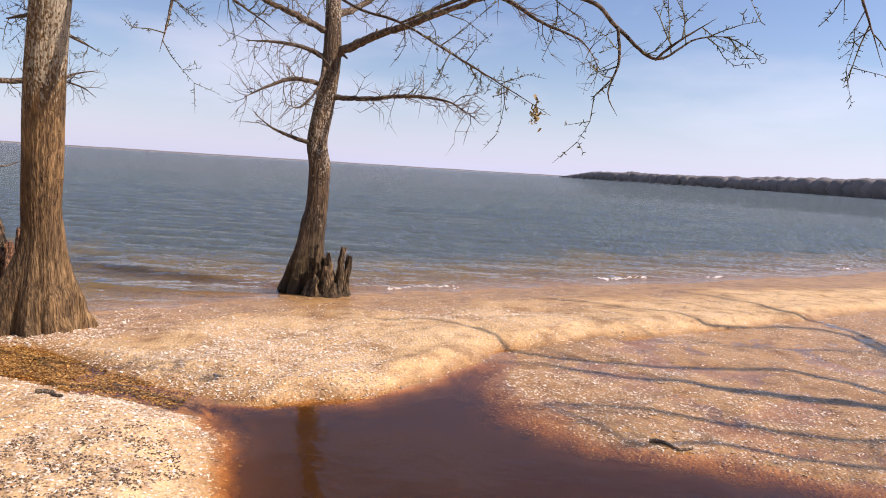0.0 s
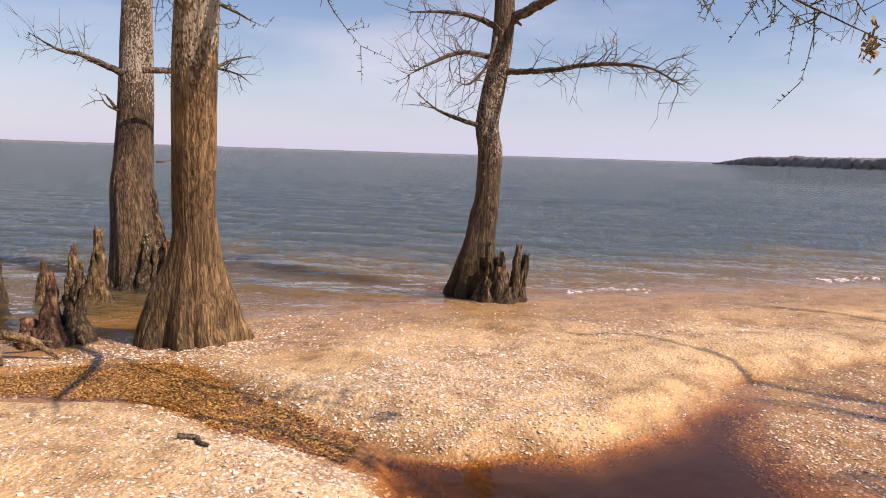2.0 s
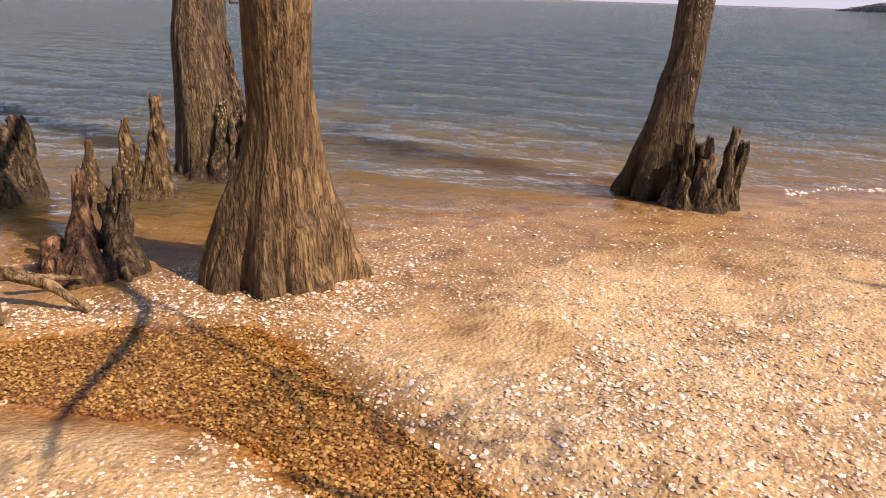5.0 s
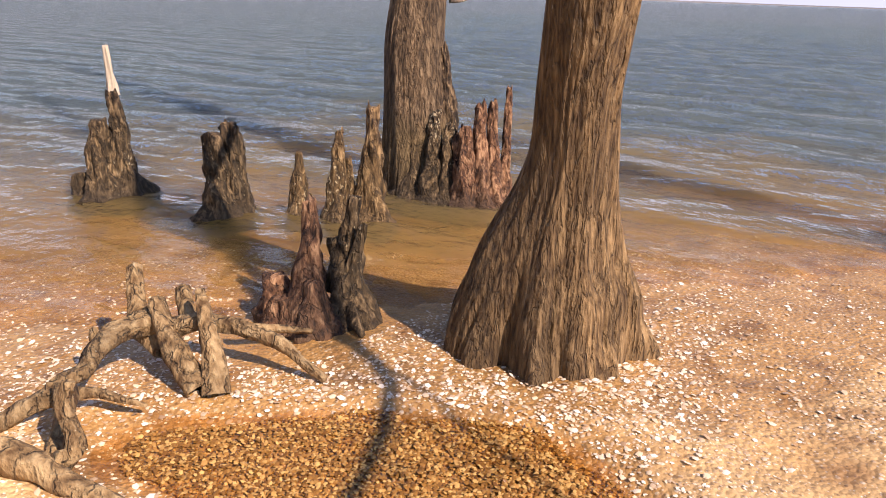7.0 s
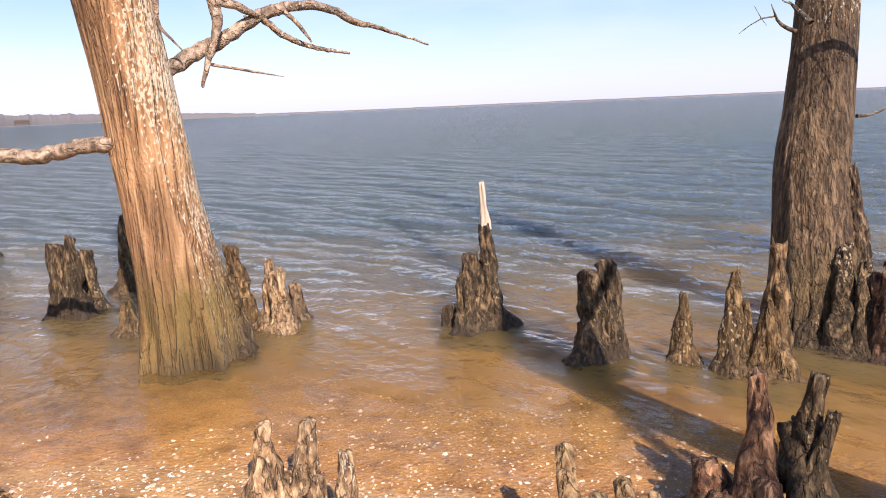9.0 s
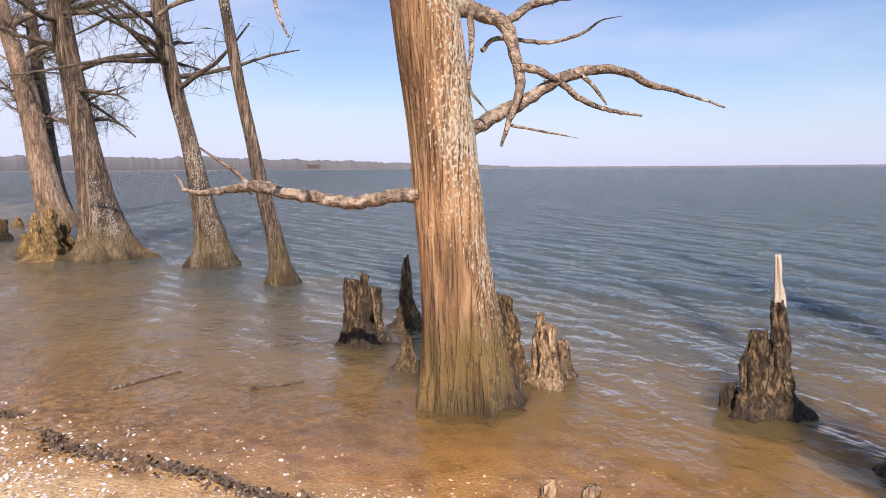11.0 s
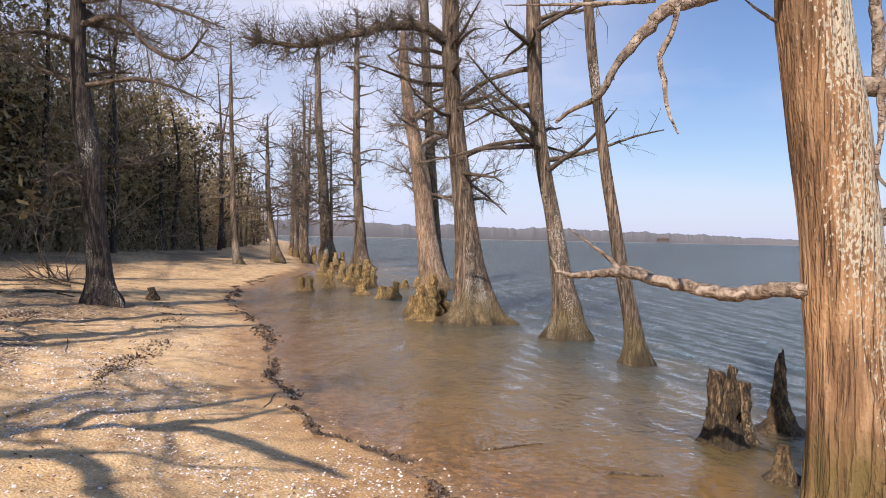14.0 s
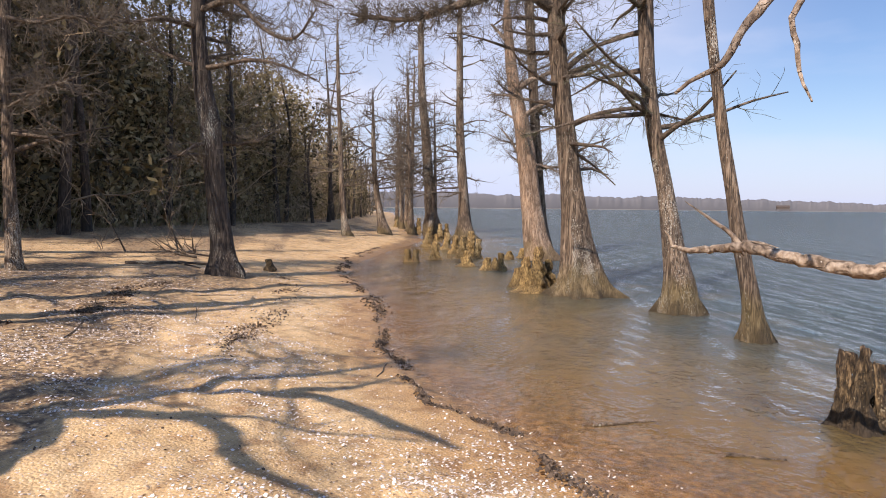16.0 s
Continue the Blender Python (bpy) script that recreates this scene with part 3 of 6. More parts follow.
class Tubes:
    """Many tapered tubes gathered into one mesh."""

    def __init__(self):
        self.v, self.f, self.n = [], [], 0

    def add(self, line, sides, rough=0.0, seed=0.0, tip=True):
        p, r = line[:, :3], line[:, 3]
        d = np.gradient(p, axis=0)
        d /= np.linalg.norm(d, axis=1)[:, None] + 1e-9
        ref = np.array([0.31, 0.17, 0.93]) if abs(d[0][2]) < 0.8 else np.array([0.9, 0.3, 0.1])
        u = np.cross(d, ref)
        u /= np.linalg.norm(u, axis=1)[:, None] + 1e-9
        w = np.cross(d, u)
        a = np.arange(sides) * 2 * math.pi / sides
        rr = np.repeat(r[:, None], sides, 1)
        if rough:
            along = np.cumsum(np.r_[0, np.linalg.norm(np.diff(p, axis=0), axis=1)])
            g, h = np.meshgrid(along, np.arange(sides), indexing="ij")
            rr = rr * (1 + rough * (field(g * 9 + seed, h * 1.3, 2) - 0.5) * 2 + rough * 0.8 * (field(g * 26 + seed, h * 2.1, 3) - 0.5))
        ring = p[:, None] + u[:, None] * (rr * np.cos(a))[..., None] + w[:, None] * (rr * np.sin(a))[..., None]
        n = len(p)
        self.v.append(ring.reshape(-1, 3))
        i, j = np.meshgrid(np.arange(n - 1), np.arange(sides), indexing="ij")
        k, j2 = self.n + (i * sides).ravel(), (j.ravel() + 1) % sides
        self.f.append(np.stack([k + j.ravel(), k + j2, k + sides + j2, k + sides + j.ravel()], 1))
        self.n += n * sides
        if tip:
            end = p[-1] + d[-1] * r[-1] * 0.6
            self.v.append(end[None])
            last = self.n - sides
            jj = np.arange(sides)
            self.f.append(np.stack([last + jj, last + (jj + 1) % sides, np.full(sides, self.n), np.full(sides, self.n)], 1))
            self.n += 1

    def mesh(self, name, material):
        v, f = np.concatenate(self.v).astype(np.float32), np.concatenate(self.f).astype(np.int32)
        tip = f[:, 2] == f[:, 3]
        quads, tris = f[~tip], f[tip][:, :3]
        me = bpy.data.meshes.new(name)
        me.vertices.add(len(v))
        me.vertices.foreach_set("co", v.ravel())
        me.loops.add(quads.size + tris.size)
        me.loops.foreach_set("vertex_index", np.concatenate([quads.ravel(), tris.ravel()]))
        me.polygons.add(len(f))
        me.polygons.foreach_set("loop_start", np.concatenate([np.arange(len(quads)) * 4, quads.size + np.arange(len(tris)) * 3]).astype(np.int32))
        me.update(calc_edges=True)
        me.polygons.foreach_set("use_smooth", np.ones(len(f), bool))
        me.materials.append(material)
        return me


def unit(v):
    return v / (np.linalg.norm(v) + 1e-9)


def sprig(tubes, rng, start, way, length, radius, level, spurs=0.0, lift=0.15):
    """A twig that wanders, forks and ends in finer twigs, with small spurs along it."""
    n = 3 if level else 1
    pts, p, d = [], np.array(start, float), unit(np.array(way, float))
    for k in range(n + 1):
        pts.append((*p, radius * (1 - 0.7 * k / n)))
        d = unit(d + rng.normal(0, 0.22, 3) + np.array([0, 0, lift * 0.25]))
        p = p + d * length / n
    line = np.array(pts)
    tubes.add(line, 4 if radius > 0.02 else 3, tip=False)
    if spurs:
        for k in range(int(length * spurs)):
            t = rng.uniform(0.1, 1) * (n - 0.01)
            i = int(t)
            q = line[i] + (line[i + 1] - line[i]) * (t - i)
            side = unit(np.cross(d, rng.normal(0, 1, 3))) + 0.4 * d
            e = q[:3] + unit(side) * rng.uniform(0.012, 0.035)
            tubes.add(np.array([(*q[:3], 0.0032), (*e, 0.0022)]), 3, tip=False)
    if level:
        for k in range(rng.integers(2, 5)):
            i = rng.integers(1, n + 1)
            side = unit(np.cross(d, rng.normal(0, 1, 3)))
            sprig(tubes, rng, line[i][:3], unit(d * 0.8 + side * rng.uniform(0.5, 1.2)), length * rng.uniform(0.35, 0.7), max(radius * 0.6, 0.002), level - 1, spurs, lift)


LIMB_SEED = [0]


def limb(tree, rows, twigs):
    """A main limb of a tree along the given line, with its twigs."""
    LIMB_SEED[0] += 1
    seed = LIMB_SEED[0]
    rng = np.random.default_rng(seed)
    info = TREES[tree.name]
    big = max(r[3] for r in rows)
    near = info["near"]
    line = smooth_line(rows, max(0.03, big * 0.7) if near else 0.3)
    line[1:-1, :3] += rng.normal(0, 0.10, (len(line) - 2, 3)) * line[1:-1, 3:4]
    if near:
        line[:, 3] *= np.interp(np.linspace(0, 1, len(line)), [0, 0.65, 1.0], [1.0, 1.0, 0.45])
    t = Tubes()
    t.add(line, (10 if big > 0.03 else 6) if near else 5, 0.16, seed * 3.1)
    length = np.linalg.norm(np.diff(line[:, :3], axis=0), axis=1).sum()
    for k in range(int(length * 2.0) if big > 0.03 and near else 0):
        i = rng.integers(0, len(line) - 1)
        side = unit(rng.normal(0, 1, 3))
        q = line[i][:3]
        t.add(np.array([(*q, line[i][3] * 0.5), (*(q + side * line[i][3] * rng.uniform(1.2, 2.0)), line[i][3] * 0.2)]), 5)
    branch = part("branch", t.mesh("branch", info["limb"]), tree)
    n = int(length * 9 * twigs * info["dense"] / max(0.35, info["size"] ** 0.7)) + (1 if twigs > 0.1 else 0)
    if n:
        t = Tubes()
        for k in range(n):
            f = rng.uniform(0.18, 1.0)
            i = min(len(line) - 2, int(f * (len(line) - 1)))
            d = unit(line[i + 1][:3] - line[i][:3])
            side = unit(np.cross(d, rng.normal(0, 1, 3)))
            sprig(t, rng, line[i][:3], unit(d * rng.uniform(0.2, 1.0) + side), info["size"] * rng.uniform(0.14, 0.42), info["twig_r"] * rng.uniform(0.7, 1.3), info["level"], info["spurs"])
        part("twig_spray", t.mesh("twig_spray", info["twig"]), branch)["kind"] = "stuff"


TREES = {}


def trunk_mesh(rows, sides, material, seed, flute=0.20, ridge=0.06, sink=0.35, foot=None):
    """A fluted trunk: lobes that grow towards the foot and bark ridges that run upwards."""
    first = rows[0]
    rows = [(first[0], first[1], first[2] - sink, first[3] * 1.12)] + list(rows)
    line = smooth_line(rows, 0.035 if sides > 80 else 0.06 if sides > 40 else 0.16)
    line[:, 3] = np.maximum(line[:, 3], 0.012)
    z0 = first[2]
    a = np.arange(sides) * 2 * math.pi / sides
    z, th = np.meshgrid(line[:, 2] - z0, a, indexing="ij")
    tw = th + 0.12 * z + seed
    low = np.exp(-np.maximum(z, 0) / (foot or max(0.35, first[3] * 1.5)))
    lobes = 0.5 * np.cos(5 * tw + 1.3 * seed) + 0.35 * np.cos(8 * tw + 2.1 * seed) + 0.3 * np.cos(13 * tw + seed * 0.7)
    lobes = lobes - 0.5 * np.abs(np.sin(4.5 * tw + seed))
    k = 72 if sides > 180 else 42 if sides > 80 else 20
    u = (th / (2 * math.pi)) * k
    ridges = np.abs(field(u + 0.8 * field(z * 2.2, u * 0.3, 8), z * 1.7 + seed * 7, 1) - 0.5) * 2
    wave = field(np.cos(th) * 1.6 + seed * 3, z * 1.1 + np.sin(th) * 1.6, 4) - 0.5
    r = line[:, 3:4] * (1 + flute * low * lobes + ridge * (ridges - 0.45) * (0.6 + 0.8 * low) + 0.10 * wave)
    toes = np.clip(0.3 - z, 0, 0.3) / 0.3 if sides < 60 else np.clip(0.16 - z, 0, 0.16) / 0.16
    r = r * (1 + (0.34 if sides < 60 else 0.10) * toes * np.maximum(np.cos(9 * tw + seed), 0))
    v = np.stack([line[:, 0:1] + r * np.cos(th), line[:, 1:2] + r * np.sin(th), line[:, 2:3] + 0 * r], -1).reshape(-1, 3)
    n = len(line)
    i, j = np.meshgrid(np.arange(n - 1), np.arange(sides), indexing="ij")
    q, j2 = (i * sides).ravel(), (j.ravel() + 1) % sides
    return mesh_of("trunk", v, np.stack([q + j.ravel(), q + j2, q + sides + j2, q + sides + j.ravel()], 1), material)


def cypress(rows, height, sides, crown, material, label, low=None):
    """A bare cypress: a trunk along the given line, carried on upwards to its height, and random upper branches."""
    seed = len(TREES) + 1
    rng = np.random.default_rng(100 + seed)
    base = rows[0]
    tree = new("cypress_tree")
    tree.location = (0, 0, 0)
    tagged(tree, label, "tree", "cypresses along the shore")
    far = math.hypot(base[0] + 3.5, base[1] - 3.5)
    TREES[tree.name] = {"limb": limb_grey if material in (bark_peeling, wood_pale) else limb_brown, "twig": twig_green if material is bark_brown or crown > 1.5 else twig_mat,
                        "size": 0.9 + far * 0.045, "dense": 1.0 if far < 12 else 2.3 if crown < 1.3 and far < 34 else 0.8 if far > 34 else 1.2, "twig_r": 0.0040 + far * 0.00036, "level": 2 if 12 < far < 40 and crown < 1.3 else 1, "near": far < 12, "spurs": 30 if far < 9 and crown < 0.9 else 0}
    rows = list(rows)
    top, prev = rows[-1], rows[-2]
    lean = ((top[0] - prev[0]) / (top[2] - prev[2]) * 0.6, (top[1] - prev[1]) / (top[2] - prev[2]) * 0.6)
    if height > top[2] + 0.3:
        for f in (0.3, 0.65, 1.0):
            z = top[2] + (height - top[2]) * f
            rows.append((top[0] + lean[0] * (z - top[2]), top[1] + lean[1] * (z - top[2]), z, top[3] * (1 - 0.8 * f)))
    part("trunk", trunk_mesh(rows, sides, material, seed * 1.7, 0.12 if sides > 100 else 0.26), tree)
    line = np.array(rows)
    low = low or (2.6 if far > 12 else top[2] + 0.3)
    n = int(crown * ((40 if crown < 1.3 else 24) if far > 12 else 9))
    for k in range(n):
        z = low + (height - 0.3 - low) * rng.uniform(0, 1) ** 0.9
        x, y, r = (np.interp(z, line[:, 2], line[:, c]) for c in (0, 1, 3))
        a = rng.uniform(0, 6.28)
        ln = rng.uniform(0.5, 1.0) * np.interp(z, [low, height], [1.0, 0.35]) * (2.8 if far > 12 else 1.6)
        up = rng.uniform(-0.15, 0.45)
        pts, p, d = [], np.array([x, y, z]), unit(np.array([math.cos(a), math.sin(a), up]))
        for s in range(5):
            pts.append((*p, max(0.008, min(r * 0.5, 0.06) * (1 - 0.2 * s))))
            d = unit(d + rng.normal(0, 0.16, 3))
            p = p + d * ln / 4
        limb(tree, pts, 0.75)
    return tree


def spire_mesh(s, material, seed, sink=0.18, flare=0.5):
    """One knee spire: a knobbly fluted cone with a worn, ragged top."""
    x0, y0, z0, x1, y1, z1, r0, r1 = s
    h = z1 - z0
    n, sides = max(14, min(46, int(h / 0.018))), 30
    t = np.linspace(-sink / max(h, 0.2), 1, n)
    cx, cy, cz = x0 + (x1 - x0) * t, y0 + (y1 - y0) * t, z0 + h * t
    rr = np.where(t < 0, r0 * 1.08, r0 + (r1 - r0) * np.clip(t, 0, 1) ** 0.75)
    a = np.arange(sides) * 2 * math.pi / sides
    T, th = np.meshgrid(t, a, indexing="ij")
    cols = 0.50 * (np.abs(field(th / 6.2832 * 9 + 0.5 * T, T * 2.2 * h / 0.5 + seed * 5, 1) - 0.5) * 2 - 0.4)
    knots = 0.85 * (field(np.cos(th) * 2.2 + seed * 3.3, np.sin(th) * 2.2 + T * h * 11, 2) - 0.5)
    fine = 0.16 * (field(th * 5, T * h * 40 + seed, 3) - 0.5)
    rr = rr * (1 + flare * np.exp(-np.maximum(t, 0) * h / 0.10))
    r = rr[:, None] * 1.04 * (1 + cols + knots * (0.5 + 0.7 * np.clip(T, 0, 1)) + fine)
    z = cz[:, None] + np.where(T > 0.82, (T - 0.82) / 0.18 * h * 0.16 * (field(np.cos(th) * 1.7 + seed, np.sin(th) * 1.7, 6) - 0.55), 0)
    v = np.stack([cx[:, None] + r * np.cos(th), cy[:, None] + r * np.sin(th), z], -1).reshape(-1, 3)
    i, j = np.meshgrid(np.arange(n - 1), np.arange(sides), indexing="ij")
    q, j2 = (i * sides).ravel(), (j.ravel() + 1) % sides
    f = np.stack([q + j.ravel(), q + j2, q + sides + j2, q + sides + j.ravel()], 1)
    # ragged cap: two shrinking rings
    caps, last = [], (n - 1) * sides
    for g, drop in ((0.55, 0.2), (0.15, 0.1)):
        ring = v[last:last + sides].copy()
        c = ring.mean(0)
        ring = c + (ring - c) * g
        ring[:, 2] = c[2] + r1 * drop
        v = np.concatenate([v, ring])
        nl = len(v) - sides
        jj = np.arange(sides)
        caps.append(np.stack([last + jj, last + (jj + 1) % sides, nl + (jj + 1) % sides, nl + jj], 1))
        last = nl
    return mesh_of("spire", v, np.concatenate([f] + caps), material)


KNEES = [0]


def knee(spires, material, label, group="cypress knees"):
    thing = tagged(new("cypress_knee"), label, "cypress knee", group)
    for s in spires:
        KNEES[0] += 1
        part("spire", spire_mesh(s, material, KNEES[0] * 0.77), thing)
    return thing


# ---- cypresses ----
tree_a = cypress(
    [(-3.97, 6.77, 0.08, 0.455), (-3.97, 6.76, 0.22, 0.420), (-3.95, 6.75, 0.35, 0.390), (-3.95, 6.73, 0.50, 0.332), (-3.93, 6.71, 0.65, 0.275), (-3.90, 6.69, 0.80, 0.224), (-3.87, 6.66, 1.00, 0.186), (-3.86, 6.62, 1.25, 0.170), (-3.82, 6.57, 1.60, 0.176), (-3.77, 6.51, 2.10, 0.177), (-3.70, 6.45, 2.70, 0.170), (-3.62, 6.41, 3.30, 0.166), (-3.58, 6.60, 4.20, 0.150), (-3.55, 6.85, 5.00, 0.140)],
    9.5, 240, 0.50, bark_brown, "fluted brown cypress trunk with flared base on shell beach")
limb(tree_a, [(-3.62, 6.45, 3.39, 0.068), (-3.30, 6.40, 3.39, 0.059), (-2.89, 6.26, 3.37, 0.052), (-2.36, 5.97, 3.23, 0.044), (-1.97, 5.75, 3.23, 0.040), (-1.40, 5.52, 3.25, 0.036), (-1.04, 5.30, 3.17, 0.034), (-0.91, 5.10, 3.12, 0.032), (-0.86, 4.87, 3.06, 0.031), (-0.82, 4.58, 3.01, 0.030), (-0.70, 4.27, 3.00, 0.026), (-0.45, 3.98, 3.05, 0.020)], 0.55)
limb(tree_a, [(-1.04, 5.33, 3.15, 0.012), (-0.71, 5.16, 2.95, 0.010), (-0.39, 5.01, 2.84, 0.009), (0.02, 4.89, 2.61, 0.008), (0.37, 4.80, 2.41, 0.006), (0.66, 4.71, 2.24, 0.004)], 1.00)
limb(tree_a, [(-2.26, 5.72, 3.17, 0.015), (-2.27, 5.65, 2.92, 0.010), (-2.31, 5.57, 2.62, 0.004)], 1.00)
limb(tree_a, [(-1.93, 5.62, 3.20, 0.015), (-1.74, 5.54, 3.05, 0.011), (-1.52, 5.45, 2.91, 0.008), (-1.33, 5.37, 2.78, 0.004)], 1.00)
limb(tree_a, [(-3.72, 6.48, 3.00, 0.037), (-4.00, 6.80, 3.05, 0.034), (-4.25, 7.09, 3.11, 0.027), (-4.56, 7.24, 3.09, 0.017)], 1.00)
limb(tree_a, [(-3.66, 6.46, 2.92, 0.024), (-3.46, 6.50, 2.82, 0.016), (-3.26, 6.50, 2.72, 0.008)], 1.00)
limb(tree_a, [(-0.39, 5.01, 2.84, 0.009), (-0.09, 4.84, 2.94, 0.013), (0.12, 4.71, 3.01, 0.010), (0.35, 4.59, 3.14, 0.007)], 1.00)
limb(tree_a, [(0.23, 4.36, 3.01, 0.015), (0.77, 4.31, 2.90, 0.013), (0.96, 4.25, 2.73, 0.011), (1.18, 4.19, 2.56, 0.009), (1.39, 4.16, 2.68, 0.007), (1.60, 4.12, 2.70, 0.005)], 0.70)
limb(tree_a, [(0.95, 4.23, 2.73, 0.010), (0.96, 4.17, 2.53, 0.008), (0.90, 4.12, 2.34, 0.005), (0.95, 4.07, 2.21, 0.003)], 0.70)
limb(tree_a, [(1.15, 4.11, 2.54, 0.008), (1.26, 4.07, 2.64, 0.006), (1.46, 4.03, 2.78, 0.003)], 0.70)
limb(tree_a, [(2.22, 4.18, 3.21, 0.010), (2.30, 4.12, 2.95, 0.008), (2.35, 4.06, 2.75, 0.005), (2.40, 4.01, 2.56, 0.003)], 0.70)
tree_b = cypress(
    [(-1.97, 9.92, 0.01, 0.345), (-1.95, 9.92, 0.20, 0.300), (-1.93, 9.92, 0.40, 0.262), (-1.91, 9.92, 0.60, 0.210), (-1.89, 9.93, 0.80, 0.185), (-1.87, 9.94, 1.00, 0.177), (-1.84, 9.95, 1.20, 0.152), (-1.83, 9.96, 1.50, 0.147), (-1.83, 9.97, 1.80, 0.148), (-1.88, 9.99, 2.10, 0.141), (-1.83, 10.02, 2.50, 0.140), (-1.77, 10.07, 2.90, 0.128), (-1.74, 10.12, 3.40, 0.126), (-1.77, 10.21, 4.13, 0.104)],
    9.0, 84, 1.00, bark_umber, "slim cypress with broken stump at its foot in shallows")
limb(tree_b, [(-1.66, 10.12, 3.38, 0.064), (-1.14, 9.84, 3.59, 0.055), (-0.66, 9.54, 3.71, 0.046), (-0.07, 9.25, 3.90, 0.038), (0.49, 9.02, 4.02, 0.030), (1.05, 8.81, 3.70, 0.023), (1.52, 8.61, 3.46, 0.017), (1.74, 8.40, 3.08, 0.010)], 1.60)
limb(tree_b, [(-1.70, 10.05, 2.76, 0.040), (-1.17, 9.76, 2.74, 0.032), (-0.61, 9.47, 2.78, 0.025), (-0.07, 9.31, 2.73, 0.018), (0.30, 9.14, 2.53, 0.011)], 3.20)
limb(tree_b, [(-1.80, 10.11, 3.29, 0.040), (-2.11, 10.03, 3.42, 0.030), (-2.49, 9.94, 3.46, 0.021), (-2.89, 9.85, 3.44, 0.012)], 3.00)
limb(tree_b, [(-1.84, 10.07, 2.93, 0.036), (-2.23, 9.91, 2.97, 0.028), (-2.57, 9.73, 2.81, 0.019), (-2.80, 9.55, 2.65, 0.011)], 3.20)
limb(tree_b, [(-1.98, 9.87, 2.10, 0.032), (-2.26, 9.82, 2.18, 0.024), (-2.49, 9.77, 2.28, 0.016), (-2.70, 9.73, 2.44, 0.008)], 1.20)
limb(tree_b, [(-1.78, 10.15, 3.65, 0.056), (-2.19, 9.94, 3.82, 0.043), (-2.61, 9.73, 3.97, 0.031), (-3.08, 9.53, 4.19, 0.019)], 2.60)
limb(tree_b, [(-1.74, 10.18, 3.90, 0.056), (-1.41, 10.52, 4.15, 0.041), (-0.96, 10.88, 4.59, 0.026)], 2.40)
limb(tree_b, [(-1.80, 9.89, 3.14, 0.028), (-1.85, 9.63, 2.80, 0.020), (-2.02, 9.37, 2.54, 0.014), (-2.19, 9.14, 2.58, 0.007)], 3.20)
tree_d = cypress(
    [(-6.03, 8.95, -0.07, 0.374), (-6.08, 8.99, 0.25, 0.343), (-6.13, 9.02, 0.54, 0.302), (-6.17, 9.04, 0.74, 0.275), (-6.23, 9.10, 1.15, 0.254), (-6.26, 9.20, 1.56, 0.237), (-6.29, 9.29, 1.96, 0.221), (-6.33, 9.38, 2.37, 0.216)],
    10.0, 190, 1.00, bark_umber, "thick grey-brown cypress standing among knees in lake water")
limb(tree_d, [(-6.01, 8.73, 2.55, 0.046), (-6.30, 8.65, 2.67, 0.037), (-6.50, 8.57, 2.76, 0.027), (-6.69, 8.49, 2.79, 0.018), (-7.03, 8.41, 2.98, 0.009)], 1.40)
limb(tree_d, [(-6.08, 8.64, 2.15, 0.023), (-6.26, 8.69, 2.31, 0.012)], 0.20)
limb(tree_d, [(-5.82, 8.79, 2.60, 0.041), (-5.49, 9.00, 2.63, 0.033), (-5.16, 9.22, 2.69, 0.025), (-4.99, 9.41, 2.81, 0.017), (-4.81, 9.59, 2.88, 0.009)], 1.50)
limb(tree_d, [(-5.28, 9.44, 2.72, 0.019), (-4.96, 9.45, 2.64, 0.012), (-4.75, 9.43, 2.51, 0.006)], 1.50)
limb(tree_d, [(-6.09, 9.42, 1.52, 0.015), (-6.04, 9.56, 1.53, 0.010), (-5.97, 9.74, 1.59, 0.006)], 0.20)
limb(tree_d, [(-6.44, 9.16, 2.15, 0.019), (-6.49, 9.01, 2.21, 0.012), (-6.51, 8.92, 2.34, 0.006)], 0.20)
tree_c = cypress(
    [(-8.78, 5.26, 0.09, 0.374), (-8.78, 5.25, 0.33, 0.348), (-8.78, 5.20, 0.74, 0.299), (-8.79, 5.16, 1.14, 0.263), (-8.79, 5.12, 1.54, 0.251), (-8.79, 5.08, 1.95, 0.243), (-8.80, 5.03, 2.35, 0.245), (-8.80, 4.98, 2.76, 0.247), (-8.81, 4.92, 3.16, 0.235), (-8.81, 4.87, 3.57, 0.227)],
    8.5, 200, 0.00, bark_peeling, "half-dead peeling cypress with lichen and bare grey limbs")
limb(tree_c, [(-8.76, 4.90, 1.58, 0.054), (-8.88, 4.69, 1.56, 0.052), (-8.99, 4.46, 1.51, 0.050), (-9.11, 4.22, 1.54, 0.048), (-9.22, 3.98, 1.58, 0.045), (-9.39, 3.72, 1.63, 0.043), (-9.55, 3.59, 1.61, 0.041), (-9.72, 3.35, 1.58, 0.038), (-9.88, 3.20, 1.60, 0.035)], 0.03)
limb(tree_c, [(-9.53, 3.70, 1.64, 0.022), (-9.53, 3.63, 1.73, 0.018), (-9.53, 3.49, 1.83, 0.013), (-9.53, 3.30, 1.97, 0.009)], 0.03)
limb(tree_c, [(-9.48, 3.72, 1.67, 0.013), (-9.45, 3.86, 1.66, 0.010), (-9.42, 3.96, 1.63, 0.007)], 0.03)
limb(tree_c, [(-9.88, 3.21, 1.60, 0.016), (-9.86, 3.17, 1.69, 0.012), (-9.83, 3.14, 1.73, 0.007)], 0.03)
